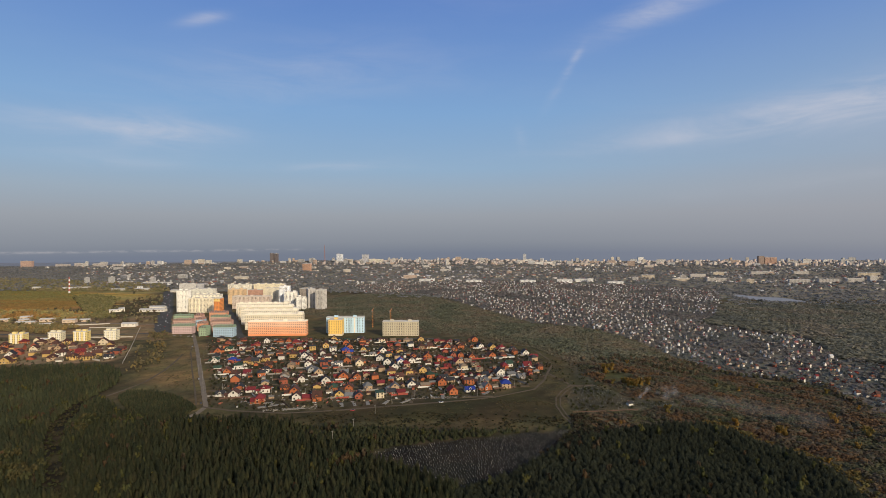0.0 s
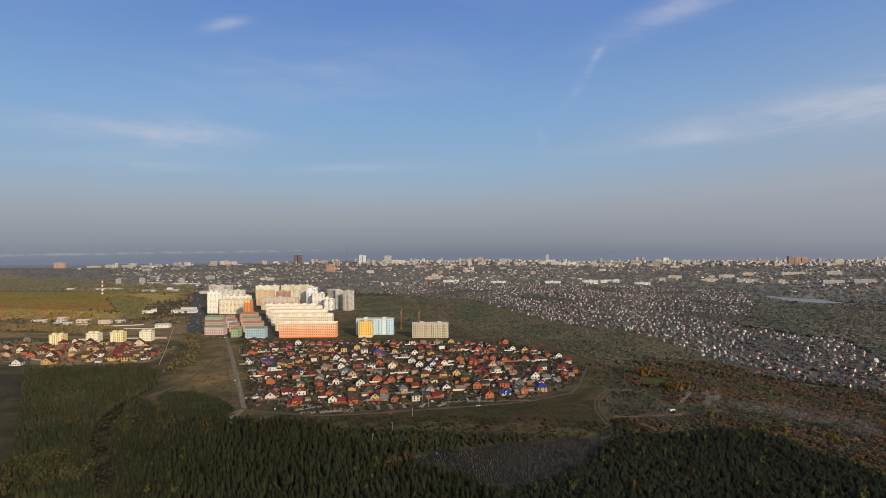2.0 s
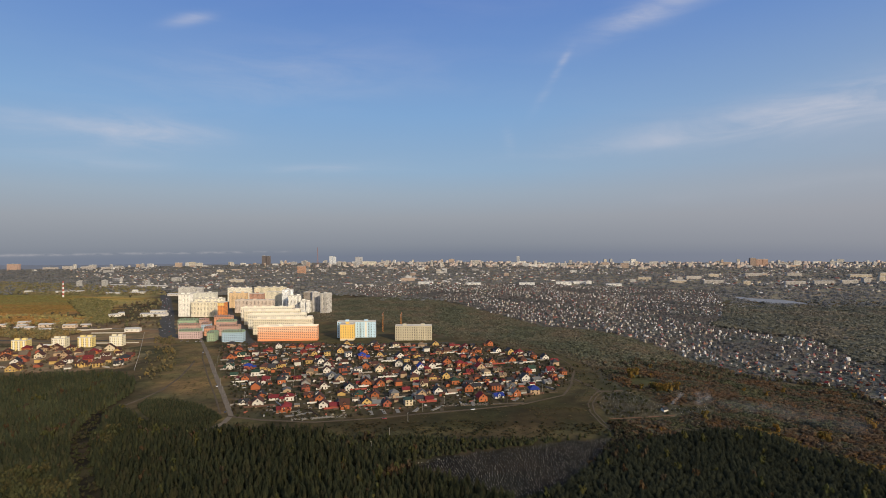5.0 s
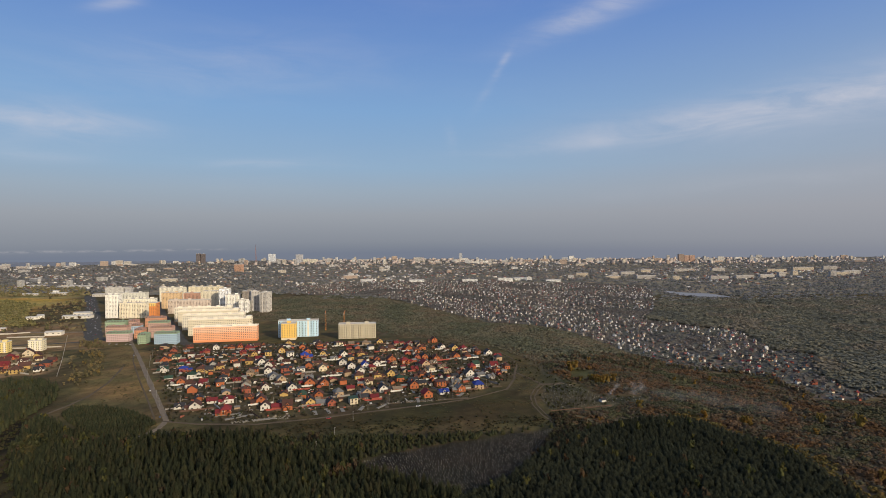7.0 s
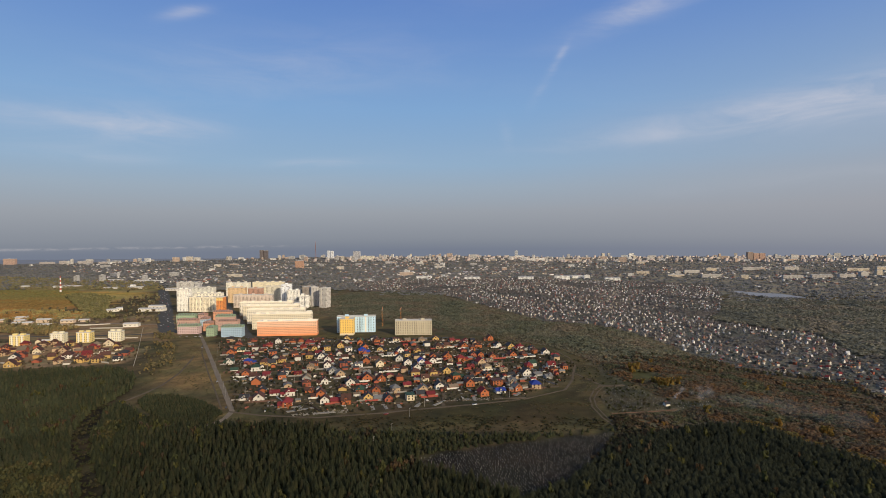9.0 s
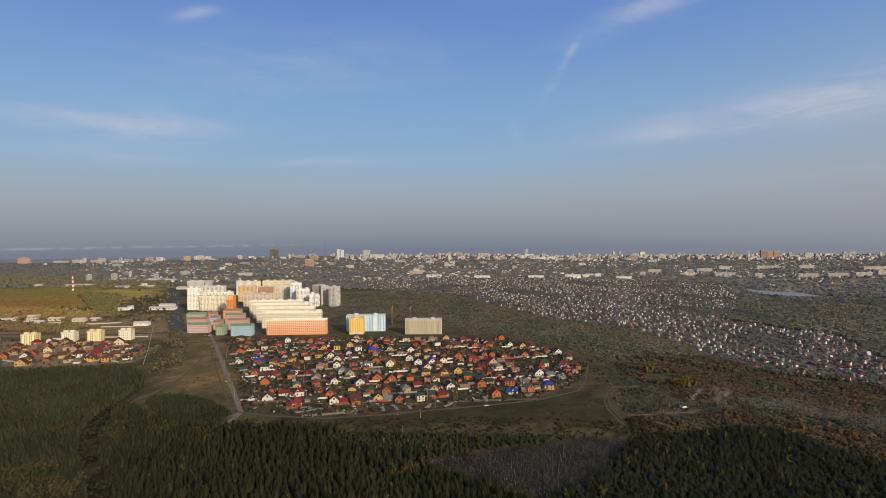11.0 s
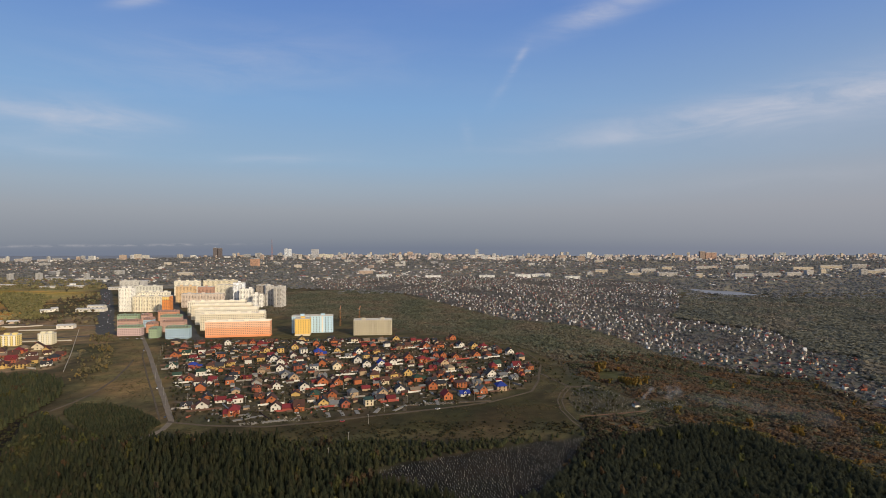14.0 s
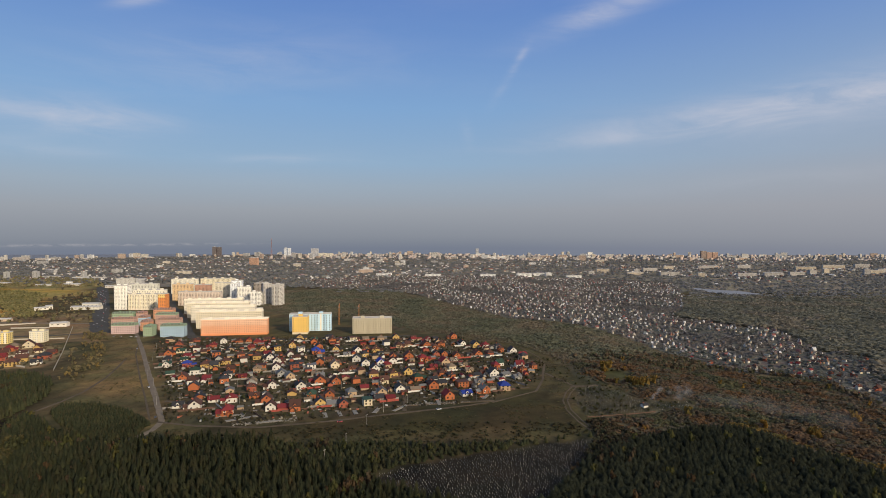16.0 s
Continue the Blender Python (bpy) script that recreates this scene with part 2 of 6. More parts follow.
# ---------------------------------------------------------------- plan of the land
VILLAGE = [(-464, 838), (-252, 486), (-172, 484), (-78, 518), (20, 557), (72, 622), (90, 700), (62, 800), (-25, 872), (-180, 872), (-330, 862)]
GRAVES_NEAR = [(-68, 393), (-48, 408), (-12, 424), (36, 444), (84, 463), (92, 457), (80, 429), (61, 401), (40, 366), (12, 345), (-11, 355), (-32, 370), (-56, 380)]
GRAVES_FAR = [(104, 591), (128, 616), (142, 604), (152, 565), (163, 556), (200, 562), (196, 548), (157, 529), (139, 523), (104, 512), (96, 514), (93, 557)]
COTTAGES = [(-960, 770), (-700, 640), (-610, 632), (-500, 672), (-530, 760), (-600, 800), (-720, 800), (-850, 800)]
OPEN_STRIP = [(-600, 880), (-520, 830), (-456, 690), (-400, 560), (-375, 530), (-300, 545), (-262, 480), (-250, 470), (-440, 800), (-500, 870)]
MEADOW = [(-255, 476), (-170, 455), (-60, 470), (60, 490), (90, 480), (84, 520), (86, 560), (60, 600), (20, 556), (-78, 516), (-172, 482)]
FIELD = [(-2600, 1650), (-1390, 1640), (-1040, 1560), (-1000, 1280), (-1060, 1150), (-1150, 1160), (-2200, 1250)]
CLEARING = [(-386, 500), (-396, 497), (-391, 476), (-374, 439), (-361, 417), (-331, 380), (-296, 345), (-274, 322), (-258, 300), (-240, 300), (-258, 324), (-281, 346), (-309, 377), (-319, 391), (-340, 412), (-353, 436), (-369, 468), (-377, 490)]
YOUNG_PINES = [(-371, 515), (-370, 528), (-343, 533), (-314, 522), (-281, 500), (-264, 483), (-260, 457), (-269, 452), (-281, 447), (-298, 451), (-329, 475), (-353, 495)]
PINES_WEST = [(-1300, 480), (-1000, 540), (-700, 560), (-635, 582), (-591, 601), (-541, 620), (-478, 630), (-434, 598), (-406, 555), (-397, 515), (-394, 500), (-372, 490), (-360, 486), (-331, 464), (-298, 443), (-264, 440), (-190, 452), (-60, 448), (20, 452), (96, 474),
              (86, 465), (36, 446), (-12, 427), (-50, 410), (-72, 394), (-58, 377), (-32, 366), (-10, 350), (8, 340), (0, 250), (-500, 250), (-1000, 300)]
PINES_EAST = [(0, 250), (6, 335), (12, 344), (40, 365), (61, 400), (80, 428), (96, 446), (130, 464), (165, 482), (200, 490), (217, 482), (229, 452), (250, 427), (258, 400), (256, 360), (250, 240)]
SHRUBS_EAST = [(92, 462), (110, 448), (165, 485), (217, 482), (229, 452), (250, 427), (258, 400), (256, 340), (256, 290), (560, 290), (640, 500), (540, 540), (470, 583), (431, 568), (398, 588), (395, 643), (402, 678), (356, 712), (296, 738), (280, 780), (250, 700), (200, 730), (112, 720), (118, 660), (132, 622), (146, 606), (154, 568), (164, 560), (202, 566), (198, 545), (157, 525), (104, 508), (96, 500)]
WOOD_MIDDLE = [(-520, 1560), (-460, 1180), (-330, 1080), (-200, 1060), (-100, 935), (-20, 885), (70, 815), (115, 720), (210, 700), (278, 770), (255, 870), (215, 955), (158, 1030), (78, 1055), (-60, 1330), (-200, 1560), (-300, 1640)]
WOOD_VALLEY = [(425, 1180), (474, 1116), (503, 1062), (548, 1030), (533, 940), (508, 852), (550, 812), (476, 702), (467, 640), (470, 585), (620, 540), (1500, 800), (1900, 1500), (1100, 1560), (800, 1540), (640, 1600), (560, 1480), (517, 1349)]
OLD_TOWN = [(80, 1055), (161, 1031), (219, 956), (258, 872), (283, 780), (300, 740), (360, 715), (407, 680), (400, 643), (403, 590), (431, 572), (464, 589), (463, 640), (473, 703), (547, 809), (505, 850), (530, 940), (545, 1030), (500, 1060), (471, 1114), (420, 1180), (514, 1349), (560, 1460), (640, 1700), (760, 2050), (500, 2250), (-80, 2240), (-600, 2000), (-420, 1650), (-180, 1580), (-60, 1330)]
POND = [(724, 1830), (742, 1815), (766, 1765), (826, 1728), (850, 1640), (821, 1585), (753, 1608), (722, 1681), (712, 1770)]


GRASS_PATCH = [(140, 636), (152, 668), (184, 672), (168, 634), (152, 622)]


def shore(x):
    """The near bank of the river, north-west of the town."""
    return 3720 + max(0.0, x + 3600) * 0.6


def land_color(x, y):
    c = (0.066, 0.054, 0.028)
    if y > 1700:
        # far land made paler, with distance haze put into the soil colour
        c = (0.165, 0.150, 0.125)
    if inside(x, y, VILLAGE):
        c = (0.060, 0.050, 0.031)
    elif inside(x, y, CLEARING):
        # near black floor: the shade of the pines is put into the soil
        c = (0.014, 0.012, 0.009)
    elif inside(x, y, MEADOW):
        c = (0.040, 0.034, 0.0165)
    elif inside(x, y, OPEN_STRIP):
        c = (0.105, 0.082, 0.040)
    elif inside(x, y, GRASS_PATCH):
        c = (0.060, 0.056, 0.027)
    elif inside(x, y, FIELD):
        k = smooth((y - 1330) / 120 + 0.25 * math.sin(x * 0.011))
        k2 = smooth((y - 1480) / 60)
        c = tuple(a + (b - a) * k for a, b in zip((0.27, 0.165, 0.055), (0.22, 0.185, 0.065)))
        c = tuple(a + (b - a) * k2 for a, b in zip(c, (0.29, 0.195, 0.050)))
    elif inside(x, y, COTTAGES):
        c = (0.175, 0.130, 0.080)
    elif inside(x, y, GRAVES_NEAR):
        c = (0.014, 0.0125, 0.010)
    elif inside(x, y, GRAVES_FAR):
        c = (0.040, 0.038, 0.022)
    elif inside(x, y, PINES_WEST) or inside(x, y, PINES_EAST):
        c = (0.040, 0.036, 0.020)
    elif inside(x, y, OLD_TOWN):
        # greyer soil: haze above the old town put into its colour
        c = (0.096, 0.090, 0.084)
    elif inside(x, y, SHRUBS_EAST) or inside(x, y, WOOD_MIDDLE) or inside(x, y, WOOD_VALLEY):
        c = (0.090, 0.076, 0.054)
    elif x < -540 and 820 < y < 1100:
        c = (0.150, 0.108, 0.062)
    elif x < -1100 and y < 1800:
        c = (0.18, 0.15, 0.065)
    return c


def axis(stops):
    out = []
    for a, b, step in stops:
        n = max(1, round((b - a) / step))
        out += [a + (b - a) * i / n for i in range(n)]
    return out + [stops[-1][1]]


def turf():
    """Dry grass and bare soil: drifts of straw, green and dark earth at three scales over the broad colours of the plan."""
    m = bpy.data.materials.new("autumn_ground")
    m.use_nodes = True
    t = m.node_tree
    b = t.nodes["Principled BSDF"]
    geo = t.nodes.new("ShaderNodeNewGeometry")
    a = t.nodes.new("ShaderNodeAttribute")
    a.attribute_name = "soil"
    grains = []
    for scale, detail, rough in ((0.016, 5.0, 0.6), (0.09, 6.0, 0.65), (0.8, 4.0, 0.7)):
        n = node(t, "ShaderNodeTexNoise", Scale=scale, Detail=detail, Roughness=rough, Distortion=0.4)
        t.links.new(geo.outputs["Position"], n.inputs["Vector"])
        grains.append(n.outputs[0])
    total = math_node(t, "MULTIPLY_ADD", grains[1], 1.3, 0.35)
    total = math_node(t, "MULTIPLY", total, math_node(t, "MULTIPLY_ADD", grains[2], 0.9, 0.55))
    grey = t.nodes.new("ShaderNodeCombineColor")
    for i in range(3):
        t.links.new(total, grey.inputs[i])
    tone = mix_color(t, 1.0, a.outputs["Color"], grey.outputs[0], "MULTIPLY")
    straw = ramp(t, [(0.40, (0.94, 1.0, 0.84)), (0.62, (1.18, 1.0, 0.92))])
    t.links.new(grains[0], straw.inputs[0])
    tone = mix_color(t, 1.0, tone, straw.outputs[0], "MULTIPLY")
    t.links.new(tone, b.inputs["Base Color"])
    b.inputs["Roughness"].default_value, b.inputs["Specular IOR Level"].default_value = 0.95, 0.08
    bp = node(t, "ShaderNodeBump", Strength=0.5, Distance=0.15)
    t.links.new(grains[2], bp.inputs["Height"])
    t.links.new(bp.outputs[0], b.inputs["Normal"])
    return m


def build_ground():
    xs = axis([(-6500, -1600, 350), (-1600, -800, 40), (-800, 360, 10), (360, 1100, 30), (1100, 6500, 350)])
    ys = axis([(-4800, 200, 500), (200, 920, 10), (920, 1800, 25), (1800, 4985, 120)])
    verts = [(x, y, land(x, y)) for y in ys for x in xs]
    w = len(xs)
    faces = [(j * w + i, j * w + i + 1, (j + 1) * w + i + 1, (j + 1) * w + i) for j in range(len(ys) - 1) for i in range(w - 1)]
    me = bpy.data.meshes.new("ground")
    me.from_pydata(verts, [], faces)
    col = me.color_attributes.new("soil", "FLOAT_COLOR", "POINT")
    rnd = random.Random(4)
    flat = []
    for x, y, z in verts:
        n = noise.noise(Vector((x * 0.045, y * 0.045, 1.5))) + 0.7 * noise.noise(Vector((x * 0.014, y * 0.014, 7.0)))
        k = (0.88 + 0.24 * rnd.random()) * (1 + 0.42 * n)
        mild = (1 + 0.10 * n, 1.0, 1 - 0.12 * n)
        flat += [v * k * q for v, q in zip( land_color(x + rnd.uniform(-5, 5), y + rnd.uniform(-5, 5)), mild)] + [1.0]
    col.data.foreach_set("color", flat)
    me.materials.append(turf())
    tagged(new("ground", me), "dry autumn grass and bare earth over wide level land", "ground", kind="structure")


build_ground()


STRIPS = []


def strip(name, line, width, mat, label, lift=0.1, category="road"):
    """A road or track: a low slab that follows the ground along a line, with uneven edges."""
    rnd = random.Random(len(line) * 31 + int(line[0][0]))
    STRIPS.append(name)
    lift += 0.012 * len(STRIPS)   # where two cross, one lies on the other
    pts = []
    for (ax, ay), (bx, by) in zip(line, line[1:]):
        n = max(1, int(math.hypot(bx - ax, by - ay) / 9))
        pts += [(ax + (bx - ax) * i / n, ay + (by - ay) * i / n) for i in range(n)]
    pts.append(line[-1])
    s = Shape()
    for i, (x, y) in enumerate(pts):
        a, b = pts[max(i - 1, 0)], pts[min(i + 1, len(pts) - 1)]
        d = Vector((b[0] - a[0], b[1] - a[1], 0)).normalized()
        p = Vector((-d.y, d.x, 0)) * width / 2
        for k in (1, -1):
            e = p * k * rnd.uniform(0.85, 1.15)
            z = land(x, y)
            s.v += [(x + e.x, y + e.y, z + lift), (x + e.x * 1.12, y + e.y * 1.12, z - 0.3)]
    for i in range(len(pts) - 1):
        k = i * 4
        s.f += [(k, k + 2, k + 6, k + 4), (k + 1, k, k + 4, k + 5), (k + 2, k + 3, k + 7, k + 6)]
    return tagged(new(name, s.mesh(name, mat)), label, category, kind="structure")


DIRT = material("dirt_track", (0.088, 0.067, 0.045), 0.95, 0.35, 0.8, 0.3, specular=0.1)
PALE = material("worn_concrete_road", (0.150, 0.118, 0.084), 0.9, 0.3, 0.6, 0.2, specular=0.15)
ASPHALT = material("asphalt", (0.062, 0.058, 0.052), 0.95, 0.3, 0.5, 0.2, specular=0.1)
strip("road", [(-560, 945), (-506, 866), (-434, 759), (-350, 631), (-290, 540), (-258, 491), (-254, 470), (-258, 452), (-268, 434)], 5, PALE, "worn pale concrete road beside the brick houses")
strip("track", [(-465, 800), (-432, 740), (-359, 628), (-308, 552), (-270, 494)], 1.6, DIRT, "bare dirt track beside the pale road", category="track")
strip("track", [(-261, 489), (-225, 481), (-172, 479), (-120, 495), (-78, 512), (-20, 534), (20, 552)], 3.2, DIRT, "dirt lane along the edge of the brick houses", category="track")
strip("track", [(20, 552), (63, 588), (76, 630), (81, 662), (88, 700), (87, 739), (70, 800)], 2.4, DIRT, "curved dirt track round the edge of the houses", category="track")
strip("track", [(81, 662), (94, 630), (103, 607), (92, 585), (84, 559), (82, 530), (86, 500), (92, 478)], 1.6, DIRT, "rutted dirt track to the graveyard", category="track")
strip("track", [(84, 658), (97, 628), (106, 604), (96, 583), (88, 558), (86, 530), (90, 500), (98, 470)], 1.3, DIRT, "second rut of the dirt track to the graveyard", category="track")
strip("track", [(100, 606), (118, 607), (128, 612)], 5, DIRT, "pale bare turning place by the graveyard", category="track")
strip("track", [(-432, 720), (-416, 682), (-395, 625), (-382, 572), (-381, 542), (-383, 515), (-384, 498)], 2.6, DIRT, "sandy track along the pine edge", category="track")
strip("road", [(-1100, 1010), (-880, 1000), (-710, 985), (-640, 990), (-560, 960)], 8, PALE, "pale road past the warehouses")
strip("road", [(-900, 850), (-760, 850), (-640, 872), (-560, 905), (-300, 845), (-90, 882)], 7, ASPHALT, "grey street in front of the apartment blocks")
strip("road", [(-580, 897), (-606, 925), (-659, 1003), (-746, 1138), (-841, 1282), (-1083, 1641), (-1325, 1998)], 27, ASPHALT, "broad dark avenue with parked cars beside the blocks")
strip("road", [(-405, 845), (-422, 865), (-516, 1024), (-650, 1235), (-831, 1557)], 13, ASPHALT, "grey street between the apartment blocks")
strip("road", [(-400, 1180), (-330, 1190), (-240, 1130), (-190, 1060)], 8, ASPHALT, "grey road behind the towers")
for line in ([(-420, 770), (-270, 740), (-110, 745), (60, 790)], [(-388, 712), (-250, 690), (-80, 700), (86, 720)], [(-352, 655), (-230, 634), (-90, 632), (78, 650)],
             [(-318, 598), (-220, 575), (-100, 575), (58, 600)], [(-285, 545), (-200, 520), (-100, 530), (20, 556)], [(-440, 815), (-270, 800), (-120, 820), (10, 845)],
             [(-150, 500), (-190, 600), (-230, 720), (-270, 850)], [(-60, 522), (-70, 620), (-90, 740), (-110, 866)]):
    strip("street", line, 3.4, DIRT, "narrow unpaved street between the houses", category="street")


# ---------------------------------------------------------------- houses
WINDOW = Shape().box(-0.75, -0.06, -0.82, 0.75, 0.06, 0.82).mesh("window", GLASS)
WINDOW_FRAME = Shape().box(-0.9, -0.08, -0.98, -0.75, 0.08, 0.98).box(0.75, -0.08, -0.98, 0.9, 0.08, 0.98).box(-0.75, -0.08, 0.82, 0.75, 0.08, 0.98).box(-0.75, -0.1, -0.98, 0.75, 0.1, -0.82).mesh("frame", FRAME)
CHIMNEY = Shape().box(-0.4, -0.4, -2.2, 0.4, 0.4, 0.8).box(-0.5, -0.5, 0.8, 0.5, 0.5, 1.0).mesh("chimney", wall_mat("r"))
DOOR = Shape().box(-0.55, -0.08, 0, 0.55, 0.08, 2.1).mesh("door", material("brown_door", (0.09, 0.05, 0.03), 0.6, 2.0, 0.2, 0.1))
GARAGE_DOOR = Shape().box(-1.3, -0.05, 0, 1.3, 0.05, 2.1).box(-1.4, -0.07, 2.1, 1.4, 0.07, 2.25).mesh("garage_door", material("brown_door", (0.09, 0.05, 0.03), 0.6, 2.0, 0.2, 0.1))
WALL_WORDS = {"w": "white plastered", "o": "orange brick", "y": "yellow rendered", "c": "cream rendered", "r": "dark red brick", "g": "grey block", "t": "tan brick"}
ROOF_WORDS = {"b": "brown tiled", "k": "dark tiled", "r": "red metal", "g": "green metal", "u": "blue metal", "s": "grey sheet", "n": "tan sheet"}
SHAPE_WORDS = {"G": "gabled roof facing the lane", "S": "gabled roof", "H": "hipped roof", "F": "nearly flat roof", "L": "low gabled roof"}


def roof_shape(kind, w, d, h, over=0.7, rise=None):
    """A roof slab with thickness and eaves; w along x, d along y."""
    s = Shape()
    a, b = w / 2 + over, d / 2 + over
    t = 0.3
    if kind == "F":
        s.box(-a, -b, h, a, b, h + t)
        return s
    if kind == "H":
        rise = rise or min(a, b) * 0.62
        r = max(a - b, 0.2)
        q = max(b - a, 0.2)
        top = [(-r, -q if b > a else 0, h + rise), (r, -q if b > a else 0, h + rise), (r, q if b > a else 0, h + rise), (-r, q if b > a else 0, h + rise)]
        low = [(-a, -b, h - 0.15), (a, -b, h - 0.15), (a, b, h - 0.15), (-a, b, h - 0.15)]
        mid = [(x, y, h + t - 0.15) for x, y, _ in low]
        s.add(low + mid + top, [(3, 2, 1, 0), (0, 1, 5, 4), (1, 2, 6, 5), (2, 3, 7, 6), (3, 0, 4, 7), (4, 5, 9, 8), (5, 6, 10, 9), (6, 7, 11, 10), (7, 4, 8, 11), (8, 9, 10, 11)])
        return s
    along = kind == "G"  # ridge runs front to back
    half, run = (a, b) if along else (b, a)
    rise = rise or (half * (0.8 if kind != "L" else 0.45))
    prof = [(-half, h - 0.3), (0, h + rise), (half, h - 0.3), (half, h - 0.3 + t), (0, h + rise + t * 1.3), (-half, h - 0.3 + t)]
    v = [((p, y, z) if along else (y, p, z)) for y in (-run, run) for p, z in prof]
    f = [(0, 1, 7, 6), (1, 2, 8, 7), (2, 3, 9, 8), (3, 4, 10, 9), (4, 5, 11, 10), (5, 0, 6, 11), (0, 5, 4, 1), (1, 4, 3, 2), (6, 7, 10, 11), (7, 8, 9, 10)]
    s.add(v, f if along else [g[::-1] for g in f])
    return s


def wall_shape(kind, w, d, h, rise):
    s = Shape()
    a, b = w / 2, d / 2
    s.box(-a - 0.12, -b - 0.12, -1.5, a + 0.12, b + 0.12, 0.5)
    if kind in "HF":
        return s.box(-a, -b, 0.5, a, b, h)
    if kind == "G":
        v = [(-a, -b, 0.5), (a, -b, 0.5), (a, -b, h), (0, -b, h + rise), (-a, -b, h)]
        v += [(x, b, z) for x, _, z in v]
    else:
        v = [(-a, -b, 0.5), (-a, b, 0.5), (-a, b, h), (-a, 0, h + rise), (-a, -b, h)]
        v += [(a, y, z) for _, y, z in v]
    f = [(0, 1, 2, 3, 4), (9, 8, 7, 6, 5), (1, 0, 5, 6), (2, 1, 6, 7), (3, 2, 7, 8), (4, 3, 8, 9), (0, 4, 9, 5)]
    return s.add(v, f if kind == "G" else [g[::-1] for g in f])


def house(x, y, turn, style, size=1.0, name="house", group="brick houses of the new settlement", windows=True, rnd=random):
    """style: wall, roof, form, as three letters."""
    wk, rk, form = style
    w, d = size * rnd.uniform(8.2, 10.8), size * rnd.uniform(8.4, 11.2)
    h = {"G": 4.3, "S": 4.1, "H": 4.9, "F": 5.6, "L": 2.8}[form] * (0.75 + 0.25 * size) * rnd.uniform(0.94, 1.08)
    over = 0.7
    half = (w if form == "G" else d) / 2
    rise = {"G": 0.85, "S": 0.80, "H": 0.72, "F": 0, "L": 0.45}[form] * half
    base = new(name)
    base.matrix_basis = pose(x, y, land(x, y), 0, 0, turn)
    tagged(base, f"{WALL_WORDS[wk]} house with {ROOF_WORDS[rk]} {SHAPE_WORDS[form]}", "house", group)
    wall = part("wall", wall_shape(form, w, d, h, rise * half / (half + over) if form != "F" else 0), wall_mat(wk), base)
    rf = part("roof", roof_shape(form, w, d, h, over, rise), roof_mat(rk), base, f"{ROOF_WORDS[rk]} roof")
    if rnd.random() < 0.7:
        part("chimney", CHIMNEY, None, rf, at=pose(rnd.choice((-1, 1)) * w * 0.18, d * 0.1, h + rise * 0.85))
    if not windows:
        return base
    rows = (1.9,) if form == "L" else (1.9, 4.2) if h > 5.2 else (1.9,)
    turns = [(0, -d / 2 - 0.03, w, 0), (w / 2 + 0.03, 0, d, 90)]
    for k, (ox, oy, run, a) in enumerate(turns):
        for z in rows:
            if z + 0.8 > h and not (form == "G" and k == 0):
                continue
            n = 2 if run < 10.5 else 3
            for i in range(n):
                u = (i - (n - 1) / 2) * run / n * 0.95
                at = pose(ox + (u if a == 0 else 0), oy + (u if a == 90 else 0), z + 0.3, 0, 0, a)
                if k == 0 and i == n - 1 and z < 2:
                    part("door", DOOR, None, wall, at=pose(ox + u, oy, 0.5))
                    continue
                pane = part("window", WINDOW, None, wall, at=at)
                if rnd.random() < 0.2:
                    part("window_frame", WINDOW_FRAME, None, pane)
    if form == "G":
        part("window", WINDOW, None, wall, "attic window under the gable", at=pose(0, -d / 2 - 0.03, h + rise * 0.3))
    if form in "SHL" and rnd.random() < 0.4:   # a dormer over the eaves
        up = part("dormer", wall_shape("G", 2.4, 3.0, 1.5, 0.9), wall_mat(wk), rf, at=pose(rnd.uniform(-0.22, 0.22) * w, -d / 2 + 1.6, h - 0.2))
        part("dormer_roof", roof_shape("G", 2.4, 3.0, 1.5, 0.3, 1.2), roof_mat(rk), rf, at=up.matrix_basis.copy())
        part("window", WINDOW, None, rf, at=up.matrix_basis @ pose(0, -1.53, 1.0) @ Matrix.Diagonal((0.8, 1, 0.7, 1)))
    if form in "GHF" and rnd.random() < 0.42:   # a low annex or garage at the side
        aw, ad, k = rnd.uniform(4.0, 5.6), d * rnd.uniform(0.5, 0.8), rnd.choice((-1, 1))
        at = pose(k * (w / 2 + aw / 2 - 0.1), rnd.uniform(-0.12, 0.12) * d, 0)
        side = part("annex", wall_shape("S", aw, ad, 2.6, ad * 0.2), wall_mat(wk), base, at=at)
        part("annex_roof", roof_shape("S", aw, ad, 2.6, 0.4, ad * 0.26), roof_mat(rk), base, at=at.copy())
        part("garage_door", GARAGE_DOOR, None, side, at=pose(0, -ad / 2 - 0.04, 0.3))
    if form in "HS" and rnd.random() < 0.45:   # a porch or bay with its own small roof
        pw = w * 0.36
        sx = rnd.choice((-1, 1)) * w * 0.22
        part("porch", wall_shape("G", pw, 2.6, h * 0.62, pw * 0.3), wall_mat(wk), base, at=pose(sx, -d / 2 - 1.25, 0))
        part("porch_roof", roof_shape("G", pw, 2.6, h * 0.62, 0.35, pw * 0.36), roof_mat(rk), base, at=pose(sx, -d / 2 - 1.25, 0))
    return base


